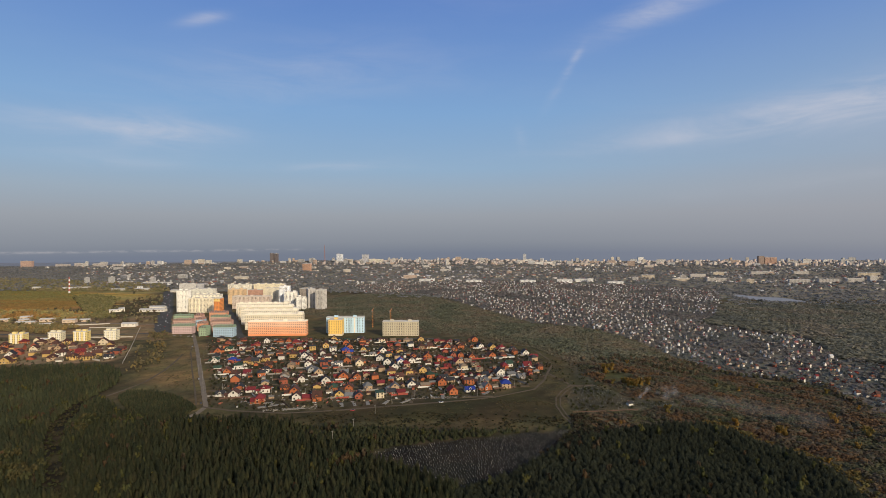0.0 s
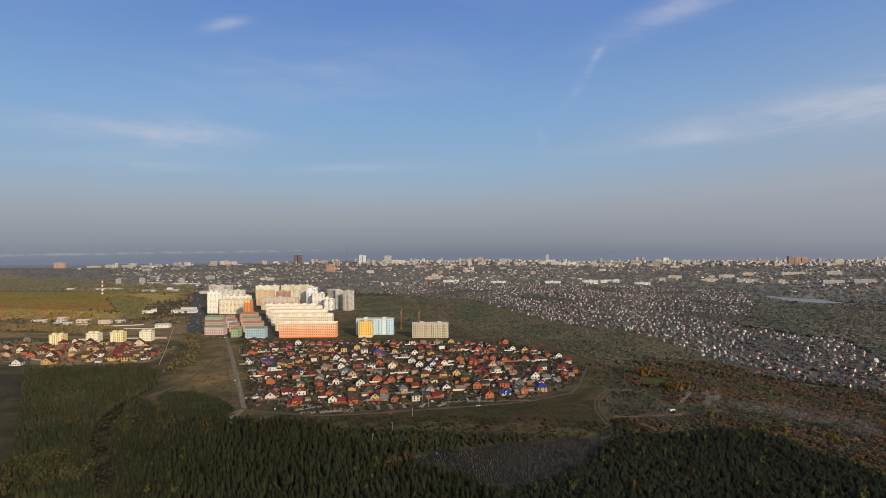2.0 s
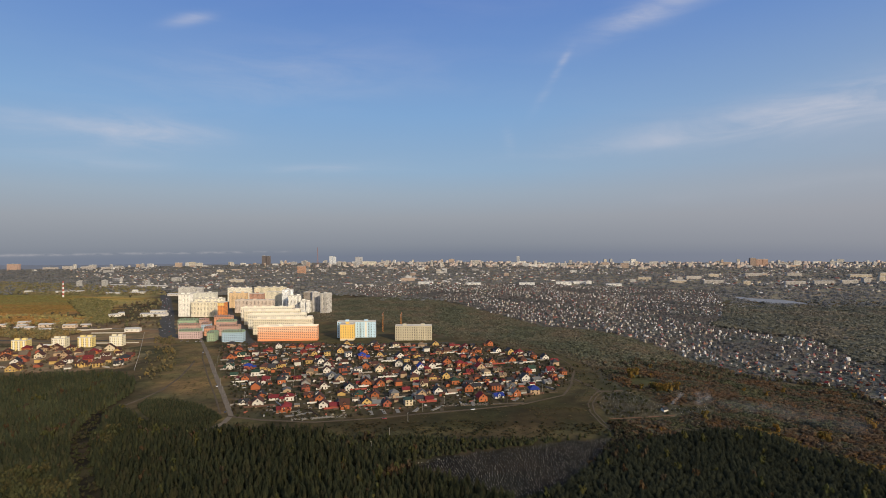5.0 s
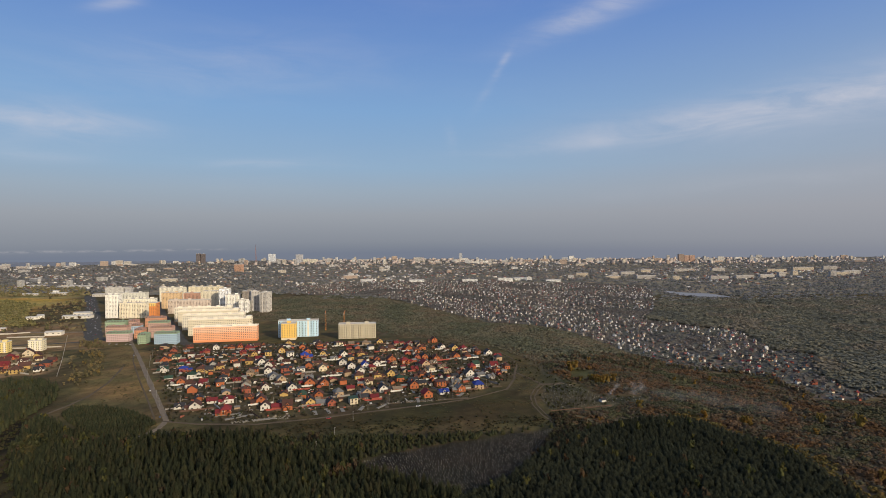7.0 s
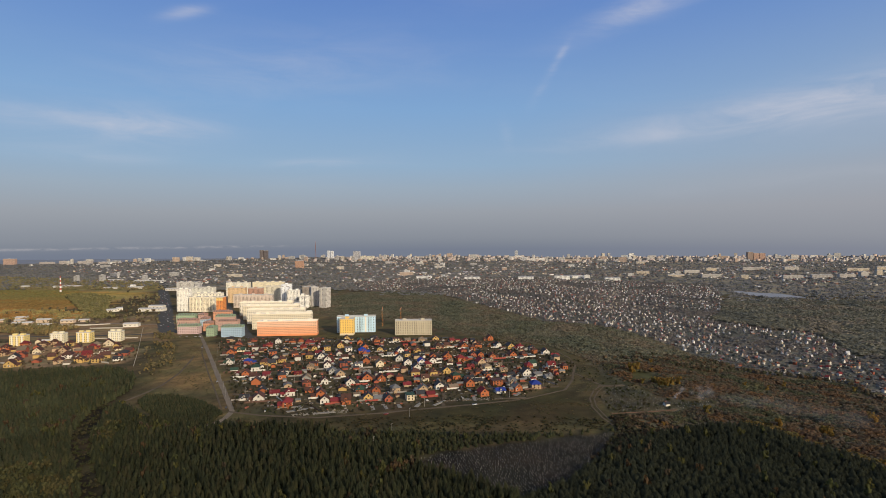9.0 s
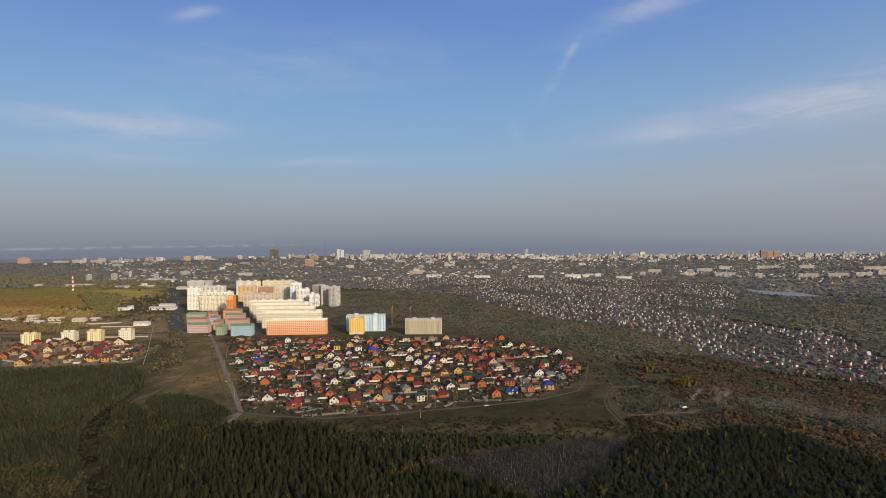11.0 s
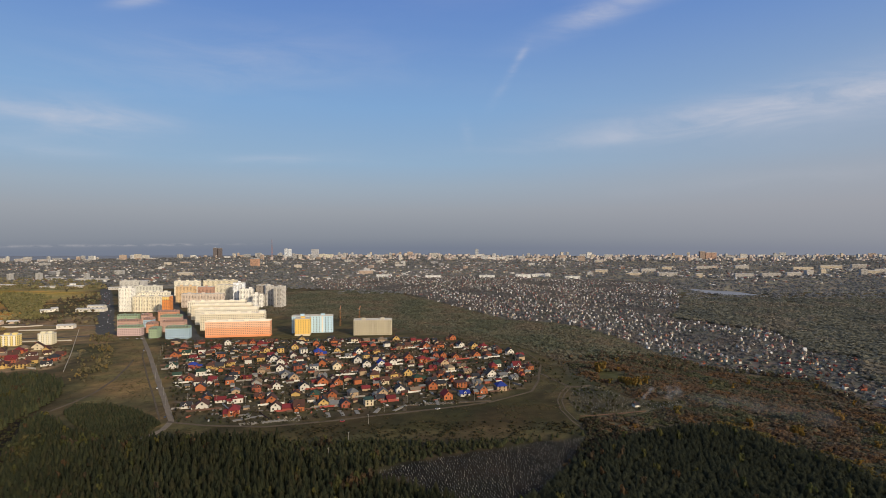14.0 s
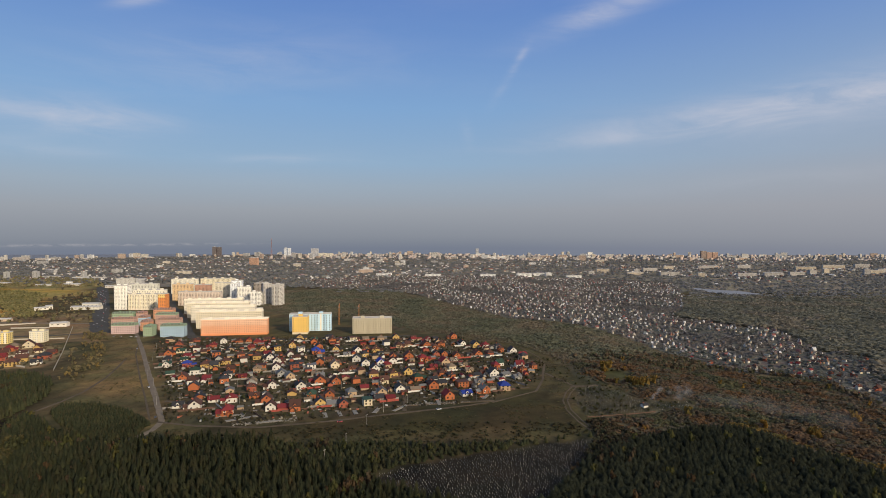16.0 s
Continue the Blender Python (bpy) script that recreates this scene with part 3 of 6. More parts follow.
rnd_h = random.Random(11)
FRONT_LANE = [
    (-247, 525, "WbG"), (-264, 529, "wkL"), (-240, 547, "wrL"), (-223, 546, "wrH"), (-211, 510, "OrH"), (-189, 543, "ObG"), (-178, 523, "wbG"), (-168, 526, "rrL"),
    (-157, 525, "ObS"), (-152, 560, "ogH"), (-138, 537, "ykG"), (-135, 561, "obG"), (-117, 535, "rkG"), (-116, 567, "tsH"), (-96, 541, "cgF"), (-127, 538, "gsL"),
    (-88, 557, "rkL"), (-77, 556, "rrL"), (-87, 571, "tsG"), (-71, 583, "wkG"), (-56, 586, "onL"), (-39, 597, "obG"), (-23, 562, "OrG"), (-6, 573, "wuL"),
    (-10, 603, "ObF"), (12, 583, "osG"), (32, 593, "TuH"),
]
SECOND_LANE = [
    (-306, 618, "obG"), (-259, 611, "okH"), (-246, 628, "orL"), (-240, 655, "tnH"), (-202, 593, "wbG"), (-172, 591, "wkG"), (-157, 609, "ObG"), (-141, 610, "ObG"),
    (-194, 626, "tsG"), (-164, 636, "gsL"), (-106, 638, "YbH"), (-85, 639, "ybH"), (-70, 651, "ykG"), (-57, 626, "ogH"), (-41, 625, "wkL"), (-31, 643, "obH"),
    (-91, 614, "cbS"), (-109, 665, "WkG"), (-107, 695, "wuG"), (-93, 702, "wbG"), (-207, 560, "obL"), (-219, 583, "rbH"), (-212, 646, "wsL"),
]
THIRD_LANE = [
    (-356, 677, "wgG"), (-332, 640, "wgL"), (-308, 648, "wgH"), (-333, 679, "ruH"), (-309, 674, "ybH"), (-298, 675, "ykS"), (-293, 694, "ybH"), (-241, 670, "ObF"),
    (-223, 668, "wbG"), (-204, 673, "rkF"), (-183, 671, "wsF"), (-158, 679, "CnG"), (-207, 638, "gsG"), (-139, 712, "wkG"), (-124, 690, "wkG"), (-135, 669, "obL"),
    (-170, 641, "tnL"), (-142, 654, "gbL"), (-282, 622, "grL"),
]
FOURTH_LANE = [
    (-385, 733, "ObG"), (-380, 756, "CgL"), (-357, 728, "wrL"), (-351, 707, "cgL"), (-323, 734, "OkF"), (-289, 729, "obH"), (-265, 720, "ybH"), (-248, 718, "WkG"),
    (-233, 699, "wbG"), (-295, 778, "rrH"), (-276, 771, "ybG"), (-257, 772, "YkF"), (-261, 745, "wrL"), (-224, 767, "wsF"), (-200, 753, "OuH"), (-178, 770, "ykG"),
    (-148, 764, "wkG"), (-140, 780, "ybL"), (-124, 765, "ybH"), (-157, 741, "wsL"), (-172, 713, "tbL"), (-96, 728, "obG"), (-77, 729, "ObG"), (-58, 717, "orH"),
    (-43, 678, "rrL"), (-217, 723, "tbL"),
]
BACK_LANE = [
    (-404, 796, "rbG"), (-351, 786, "rrH"), (-352, 821, "WkG"), (-328, 818, "obH"), (-316, 823, "orG"), (-299, 811, "rrH"), (-244, 793, "ybG"), (-251, 851, "ykG"),
    (-198, 831, "ObH"), (-169, 842, "cbF"), (-129, 844, "tnH"), (-108, 855, "ykG"), (-97, 795, "tbH"), (-85, 804, "tbS"), (-60, 801, "ObG"), (-39, 806, "obH"),
    (-23, 865, "obG"), (-10, 812, "wkG"), (8, 801, "YkG"), (22, 798, "wrH"), (-397, 832, "rbL"), (-295, 839, "tbL"), (-227, 843, "ygL"), (-152, 847, "tnL"),
]
EAST_END = [
    (25, 746, "rbH"), (10, 745, "obG"), (41, 773, "obH"), (56, 766, "wkG"), (67, 749, "yrL"), (-17, 733, "obG"), (-31, 697, "TrG"), (-20, 713, "wnL"),
    (-43, 742, "rkG"), (-33, 743, "okG"), (34, 695, "wgS"), (29, 680, "orH"), (57, 688, "wrS"), (58, 666, "obH"), (24, 647, "WkG"), (-9, 689, "tnL"),
    (-22, 671, "cnH"), (-2, 664, "tnL"), (37, 646, "gsL"), (49, 636, "gsL"), (7, 643, "tkL"), (-22, 636, "okH"), (-31, 611, "tkL"), (7, 614, "tsL"),
]


def settle(rows, turn, group="brick houses of the new settlement", scale=0.92):
    for x, y, style in rows:
        size = 1.0
        if style[0].isupper():
            size, style = 1.14, style[0].lower() + style[1:]
        house(x, y, turn + rnd_h.uniform(-9, 9), style, size * scale, group=group, rnd=rnd_h)


for rows in (FRONT_LANE, SECOND_LANE, THIRD_LANE, FOURTH_LANE, BACK_LANE, EAST_END):
    settle(rows, 20)
TAKEN = [(x, y) for rows in (FRONT_LANE, SECOND_LANE, THIRD_LANE, FOURTH_LANE, BACK_LANE, EAST_END) for x, y, _ in rows]


def shed(x, y, turn, rnd):
    base = new("shed")
    base.matrix_basis = pose(x, y, land(x, y), 0, 0, turn)
    wk, rk = rnd.choice("ggtwor"), rnd.choice("sskkbbrn")
    w, d, h = rnd.uniform(4, 8), rnd.uniform(3, 5), rnd.uniform(2.2, 2.9)
    tagged(base, f"small {WALL_WORDS[wk]} shed with a {ROOF_WORDS[rk]} roof", "shed", "garden sheds")
    part("wall", wall_shape("L", w, d, h, d * 0.2), wall_mat(wk), base)
    part("roof", roof_shape("L", w, d, h, 0.3, d * 0.25), roof_mat(rk), base)


FENCE_MATS = [material("white_fence_sheet", (0.55, 0.53, 0.48), 0.6, 1.0, 0.2, 0.1), material("brown_fence_sheet", (0.10, 0.055, 0.04), 0.6, 1.0, 0.2, 0.1),
              material("grey_fence_board", (0.22, 0.20, 0.18), 0.8, 1.0, 0.3, 0.1), material("red_fence_brick", (0.27, 0.06, 0.045), 0.8, 1.0, 0.2, 0.1)]
FENCE_WORDS = ["white sheet", "brown sheet", "weathered grey board", "red brick"]


def fence(x, y, turn, length, k, height=1.9):
    base = new("fence")
    base.matrix_basis = pose(x, y, land(x, y), 0, 0, turn)
    tagged(base, f"{FENCE_WORDS[k]} fence between garden plots", "fence", "garden fences")
    n = max(2, round(length / 9))
    panel = Shape().box(0.08, -0.03, 0.1, length / n - 0.08, 0.03, height).mesh("panel", FENCE_MATS[k])
    post = Shape().box(-0.09, -0.09, -0.6, 0.09, 0.09, height + 0.15).mesh("post", FENCE_MATS[k])
    for i in range(n):
        part("panel", panel, None, base, at=pose(i * length / n, 0, 0))
        part("post", post, None, base, at=pose(i * length / n, 0, 0))


def fill_village():
    rnd = random.Random(23)
    made = list(TAKEN)
    for _ in range(4000):
        x, y = rnd.uniform(-460, 90), rnd.uniform(490, 870)
        if not inside(x, y, VILLAGE) or edge_distance(x, y, VILLAGE) < 10 or edge_distance(x, y, [(-252, 486), (-172, 484), (-78, 518), (20, 557)], False) < 34:
            continue
        near = min(math.hypot(x - a, y - b) for a, b in made)
        if near > 16.5 and len(made) < 225:
            wk, rk, form = rnd.choice("wwwoootttyyrrg"), rnd.choice("bbbbbbbkkkkkkrrgsn"), rnd.choice("SSHHHLLL")
            house(x, y, 20 + rnd.choice((0, 0, 90, -90)) + rnd.uniform(-9, 9), wk + rk + form, rnd.uniform(0.72, 0.95), rnd=rnd, windows=rnd.random() < 0.6)
            made.append((x, y))
        elif 9 < near < 15 and rnd.random() < 0.6 and len(made) < 360:
            shed(x, y, 20 + rnd.choice((0, 90)), rnd)
            made.append((x, y))
    for x, y in made[:150]:
        if rnd.random() < 0.8 and edge_distance(x, y, [(-252, 486), (-172, 484), (-78, 518), (20, 557)], False) > 28:
            k = rnd.choice((0, 0, 1, 1, 2, 2, 3))
            fence(x + rnd.uniform(-12, -8), y - rnd.uniform(8, 11), 20 + rnd.choice((0, 0, 0, -70)), rnd.choice((18, 24, 30)), k)


fill_village()


def garden_clutter():
    """Boards, slabs, heaps and low roofs that lie about the plots, joined."""
    rnd = random.Random(61)
    tones = [((0.42, 0.40, 0.36), "pale"), ((0.20, 0.17, 0.14), "brown"), ((0.30, 0.10, 0.06), "brick"), ((0.14, 0.13, 0.12), "grey"), ((0.34, 0.28, 0.19), "sand")]
    for color, word in tones:
        s = Shape()
        for _ in range(260):
            x, y = rnd.uniform(-460, 90), rnd.uniform(490, 870)
            if not inside(x, y, VILLAGE) or edge_distance(x, y, VILLAGE) < 7 or min(math.hypot(x - a, y - b) for a, b in TAKEN) < 8:
                continue
            w, d, h = rnd.uniform(0.5, 2.4), rnd.uniform(0.4, 1.3), rnd.uniform(0.2, 1.1)
            s.box(-w, -d, -0.4, w, d, h, pose(x, y, land(x, y), 0, 0, 20 + rnd.choice((0, 90)) + rnd.uniform(-15, 15)))
        tagged(new("garden_clutter", s.mesh("garden_clutter", material("clutter_" + word, color, 0.9, 1.2, 0.4, 0.2))), f"{word} heaps and boards lying about the garden plots", "clutter", kind="stuff")


garden_clutter()

# cottages to the west
rnd_c = random.Random(5)
COTTAGE_ROW = [
    (-638, 642, "ybG"), (-668, 679, "wkG"), (-645, 660, "ybH"), (-742, 740, "obH"), (-738, 770, "orH"), (-672, 722, "cbG"), (-710, 772, "tbH"), (-670, 757, "tbH"),
    (-703, 786, "tbH"), (-638, 731, "tbG"), (-604, 697, "WbH"), (-632, 748, "tbH"), (-567, 675, "ybH"), (-581, 705, "rrS"), (-543, 677, "YbH"), (-609, 783, "CbG"),
    (-582, 739, "wbL"), (-615, 757, "orH"), (-570, 752, "cbL"), (-547, 745, "rbL"), (-523, 689, "wkL"), (-534, 716, "rkH"), (-670, 779, "ybH"), (-591, 667, "tbH"),
    (-710, 704, "tbH"), (-699, 676, "obG"), (-672, 630, "wkG"), (-751, 709, "cbG"),
]
settle(COTTAGE_ROW, 24, "cottages beside the pine wood", 1.12)


def fill_cottages():
    made = [(x, y) for x, y, _ in COTTAGE_ROW]
    count = 0
    for _ in range(900):
        x, y = rnd_c.uniform(-960, -500), rnd_c.uniform(640, 800)
        if count < 26 and inside(x, y, COTTAGES) and edge_distance(x, y, COTTAGES) > 8 and min(math.hypot(x - a, y - b) for a, b in made) > 15.5:
            house(x, y, 24 + rnd_c.choice((0, 90)) + rnd_c.uniform(-8, 8), rnd_c.choice("ttyyrcw") + rnd_c.choice("bbbnk") + rnd_c.choice("LSHG"), rnd_c.uniform(0.8, 1.1), group="cottages beside the pine wood", windows=False, rnd=rnd_c)
            made.append((x, y))
            count += 1


fill_cottages()




def concrete_wall(x0, y0, x1, y1, height=2.0):
    ob = new("concrete_wall")
    ob.matrix_basis = pose(x0, y0, land(x0, y0), 0, 0, math.degrees(math.atan2(y1 - y0, x1 - x0)))
    tagged(ob, "long pale concrete panel wall round the cottages", "wall", "walls round the cottages")
    length = math.hypot(x1 - x0, y1 - y0)
    n = max(2, round(length / 9))
    pale = material("wall_concrete", (0.40, 0.36, 0.30), 0.9, 0.8, 0.3, 0.2)
    panel = Shape().box(0.1, -0.08, -0.5, length / n - 0.1, 0.08, height).mesh("panel", pale)
    post = Shape().box(-0.16, -0.16, -0.8, 0.16, 0.16, height + 0.2).mesh("post", pale)
    for i in range(n):
        part("panel", panel, None, ob, at=pose(i * length / n, 0, 0))
        part("post", post, None, ob, at=pose(i * length / n, 0, 0))


for row in ((-664, 943, -540, 755), (-540, 755, -476, 655), (-674, 833, -605, 845), (-811, 955, -759, 982), (-700, 668, -640, 650), (-600, 720, -555, 726), (-585, 690, -520, 668), (-760, 930, -700, 938), (-860, 960, -780, 972)):
    concrete_wall(*row)

# ---------------------------------------------------------------- apartment blocks
BLOCK_GLASS = material("bright_window_glass", (0.10, 0.093, 0.085), 0.15, 0.5, 0.5, 0.0, tint=0.9, specular=0.8)
BLOCK_WINDOW = Shape().box(-0.62, -0.05, -0.68, 0.62, 0.05, 0.68).mesh("window", BLOCK_GLASS)


def block_windows(parent, run, floors, bays, at_face, storey, z0, single, width=1.25, high=1.3):
    """Windows of one face: parts of their own on the near blocks, one joined mesh on the far ones."""
    s = Shape()
    for j in range(floors):
        for i in range(bays):
            u, z = (i + 0.5 - bays / 2) * run / bays, z0 + j * storey
            if single:
                part("window", BLOCK_WINDOW, None, parent, at=at_face @ pose(u, 0, z))
            else:
                s.box(u - width / 2, -0.06, z - high / 2, u + width / 2, 0.06, z + high / 2, at_face)
    if not single:
        tagged(part("glazing", s, BLOCK_GLASS, parent), kind="stuff")


IVORY_PAINT = material("ivory_paint", (0.68, 0.64, 0.54), 0.85, 0.8, 0.12, 0.1)


def apartment_block(x, y, w, d, floors, turn, color, label, base_color=None, single=False, storey=2.85, bays=None, heads=3, group="apartment blocks", loggias=0, roof=None, parapet=None, mansard=0, strips=0, upper=None, ends=0, name="apartment_block"):
    """The near left corner of the front stands at x, y; w along the front, d to the back."""
    ob = new(name)
    ob.matrix_basis = pose(x, y, land(x, y), 0, 0, turn)
    tagged(ob, label, "building", group)
    h = floors * storey + 1.6
    mat = material("render_%02d_%02d_%02d" % tuple(round(c * 99) for c in color), color, 0.85, 0.8, 0.14, 0.15, tint=0.08)
    wall = part("wall", Shape().box(0, 0, -3, w, d, h), mat, ob)
    if mansard:   # steep painted roof slopes with a row of dark dormers front and back
        k, q = 3.4, 1.6
        top = part("roof", Shape().add([(-0.4, -0.4, h), (w + 0.4, -0.4, h), (w + 0.4, d + 0.4, h), (-0.4, d + 0.4, h), (0.3, q, h + k), (w - 0.3, q, h + k), (w - 0.3, d - q, h + k), (0.3, d - q, h + k)],
                                       [(3, 2, 1, 0), (4, 5, 6, 7), (0, 1, 5, 4), (1, 2, 6, 5), (2, 3, 7, 6), (3, 0, 4, 7)]), roof, ob)
        dormer = Shape().box(-0.95, -0.5, 0, 0.95, 1.6, 1.9).box(-1.15, -0.7, 1.9, 1.15, 1.8, 2.15).mesh("dormer", material("dark_dormer", (0.10, 0.085, 0.08), 0.5, 1.0, 0.2, 0.0))
        for i in range(mansard):
            part("dormer", dormer, None, top, at=pose((i + 0.5) * w / mansard, 0.3, h + 1.2))
        for i in range(max(1, mansard // 3)):
            part("roof_chimney", Shape().box(-1.2, -0.5, 0, 1.2, 0.5, 2.2), roof, top, at=pose((i + 0.5) * w / max(1, mansard // 3) + 2, d * 0.5, h + k - 0.2))
    else:
        top = part("roof", Shape().box(-0.25, -0.25, h, w + 0.25, d + 0.25, h + 0.35).box(-0.25, -0.25, h + 0.35, w + 0.25, 0.1, h + 1.1).box(-0.25, d - 0.1, h + 0.35, w + 0.25, d + 0.25, h + 1.1)
                   .box(-0.25, 0.1, h + 0.35, 0.1, d - 0.1, h + 1.1).box(w - 0.1, 0.1, h + 0.35, w + 0.25, d - 0.1, h + 1.1), roof or material("pale_roof", (0.42, 0.40, 0.37), 0.9, 0.3, 0.25, 0.1), ob)
    head = Shape().box(-3, -2, 0, 3, 2.4, 2.6).box(-3.3, -2.3, 2.6, 3.3, 2.7, 2.85).mesh("stair_head", parapet or mat)
    for i in range(heads):
        part("stair_head", head, None, top, at=pose((i + 0.5) * w / heads, d * 0.45, h + 0.35))
    if base_color:
        part("plinth", Shape().box(-0.12, -0.12, -3, w + 0.12, d + 0.12, storey + 0.4), material("plinth_paint_%02d" % round(base_color[1] * 99), base_color, 0.85, 0.8, 0.2, 0.1), ob)
    for i in range(ends):   # a taller lift house at the end of the roof
        part("lift_house", Shape().box(w - 9, 1.5, h + 0.3, w - 1, d - 1.5, h + 4.2).box(w - 9.3, 1.2, h + 4.2, w - 0.7, d - 1.2, h + 4.5), parapet or mat, top)
    for i in range(strips):   # pale upright bands between the stairwells
        part("band", Shape().box((i + 0.5) * w / strips - 1.3, -0.14, 0.5, (i + 0.5) * w / strips + 1.3, 0, h), parapet or IVORY_PAINT, ob)
    if upper:   # the top storeys in a paler shade
        part("upper_wall", Shape().box(0.05, -0.05, upper[0] * storey + 0.9, w - 0.05, 0, h - 0.02), material("upper_tone_%02d" % round(upper[1][1] * 99), upper[1], 0.85, 0.8, 0.14, 0.1), ob)
    bays = bays or max(2, round(w / 3.3))
    side = max(1, round(d / 4.2))
    block_windows(wall, w, floors, bays, pose(w / 2, -0.03, 0), storey, 2.1, single)
    block_windows(wall, d, floors, side, pose(w + 0.03, d / 2, 0, 0, 0, 90), storey, 2.1, False)
    block_windows(wall, d, floors, side, pose(-0.03, d / 2, 0, 0, 0, 90), storey, 2.1, False)
    for i in range(loggias):
        u = (i + 0.5) * w / loggias
        s = Shape()
        for j in range(floors):
            s.box(u - 1.9, -1.1, 0.6 + j * storey, u + 1.9, 0, 0.75 + j * storey).box(u - 1.9, -1.1, 0.75 + j * storey, u + 1.9, -1.0, 1.75 + j * storey)
        s.box(u - 2.0, -1.1, 0.4, u - 1.9, 0, h - 0.6).box(u + 1.9, -1.1, 0.4, u + 2.0, 0, h - 0.6)
        part("loggia", s, mat, ob)
    return ob


WHITE, CREAM, IVORY = (0.82, 0.79, 0.72), (0.74, 0.67, 0.52), (0.76, 0.71, 0.58)
PINK, TERRA, MINT, SKY, ORANGE = (0.54, 0.39, 0.37), (0.46, 0.30, 0.24), (0.30, 0.38, 0.25), (0.34, 0.46, 0.56), (0.58, 0.28, 0.16)
GREEN_ROOF = material("green_roof_paint", (0.21, 0.28, 0.18), 0.8, 0.5, 0.2, 0.1)
RED_ROOF = material("terracotta_roof_paint", (0.34, 0.20, 0.15), 0.8, 0.5, 0.2, 0.1)
# first column, behind one another along the avenue
for i, (c, rf, words) in enumerate(((PINK, GREEN_ROOF, "pink rendered block of four storeys with green mansard roof"), (TERRA, RED_ROOF, "terracotta block of four storeys with a brick red mansard roof"),
                                    (MINT, GREEN_ROOF, "pale green block of four storeys with green mansard roof"))):
    apartment_block(-560 - 40 * i, 885 + 62 * i, 36, 13, 4, 7, c, words, roof=rf, mansard=7, heads=0, single=i == 0, group="coloured five storey blocks")
# second column, narrow ends
for i, (c, rf, words) in enumerate(((MINT, GREEN_ROOF, "narrow pale green block, end wall to the street"), (ORANGE, RED_ROOF, "narrow orange rendered five storey block"), (SKY, RED_ROOF, "narrow blue rendered five storey block"), (TERRA, RED_ROOF, "narrow terracotta rendered five storey block"))):
    apartment_block(-498 - 34 * i, 867 + 50 * i, 13, 18, 4, 7, c, words, roof=rf, mansard=3, heads=0, single=i == 0, group="coloured five storey blocks")
# third column
for i, (c, rf, words) in enumerate(((SKY, GREEN_ROOF, "sky blue five storey block with green mansard roof"), (TERRA, RED_ROOF, "terracotta five storey block with a red mansard roof"), (TERRA, GREEN_ROOF, "terracotta block with green mansard roof"), (ORANGE, RED_ROOF, "orange five storey block with a red roof"))):
    apartment_block(-469 - 38 * i, 863 + 60 * i, 35, 13, 5, 7, c, words, roof=rf, mansard=7, heads=0, single=i == 0, group="coloured five storey blocks")
# fourth column: long nine storey blocks
IVORY_TRIM = material("ivory_trim", (0.78, 0.71, 0.58), 0.85, 1.0, 0.1, 0.1)
apartment_block(-411, 873, 99, 15, 8, 9.5, (0.74, 0.36, 0.20), "long salmon orange block of nine storeys, many small windows", base_color=(0.70, 0.27, 0.12), single=True, bays=30, heads=4, storey=2.85, upper=(5, (0.78, 0.47, 0.31)), roof=IVORY_TRIM, parapet=IVORY_TRIM)
for i, (bx, by, bw) in enumerate(((-451, 939, 106), (-490, 999, 110), (-525, 1054, 112), (-560, 1110, 112))):
    apartment_block(bx, by, bw, 15, 9, 8, (0.66, 0.58, 0.43) if i % 2 == 0 else (0.68, 0.62, 0.50), "long ivory nine storey block among others alike", heads=6, bays=30, storey=2.85, roof=IVORY_TRIM, parapet=IVORY_TRIM, ends=1)
# yellow and blue pair, grey unfinished block
apartment_block(-274, 890, 23, 20, 9, 8, (0.78, 0.50, 0.13), "yellow ten storey block beside a blue one", base_color=(0.6, 0.5, 0.35), single=True, bays=6, heads=1, storey=2.8)
apartment_block(-287, 916, 66, 14, 9, 8, (0.46, 0.62, 0.72), "pale blue ten storey block behind a yellow one", single=True, bays=14, heads=2, loggias=4, strips=2, storey=2.85)
apartment_block(-181, 897, 61, 15, 8, 6, (0.50, 0.44, 0.32), "tan concrete block with rows of open loggias", single=True, bays=16, heads=2, loggias=6, storey=2.8)
# white tower and slabs beside the avenue
apartment_block(-737, 1165, 26, 18, 17, 5, WHITE, "white seventeen storey tower beside the avenue", single=True, heads=2, loggias=4, group="white towers")
apartment_block(-708, 1186, 64, 14, 13, 5, IVORY, "long ivory slab beside a white tower", heads=4, group="white towers")
apartment_block(-704, 1160, 56, 14, 11, 5, CREAM, "cream slab of eleven storeys before a taller one", heads=3, loggias=6, group="white towers")
apartment_block(-610, 1106, 14, 18, 13, 5, (0.66, 0.24, 0.07), "orange tower end with yellow upper storeys", heads=0, bays=4, upper=(11, (0.76, 0.52, 0.18)), group="white towers")
apartment_block(-790, 1300, 64, 15, 14, 5, (0.62, 0.60, 0.52), "long grey slab behind the white tower", heads=2, group="white towers")
apartment_block(-898, 1420, 48, 15, 15, 5, (0.50, 0.48, 0.44), "grey ivory slab at the back", heads=2, group="white towers")
apartment_block(-846, 1422, 14, 15, 14, 5, (0.42, 0.41, 0.40), "narrow grey tower at the back", heads=0, group="white towers")
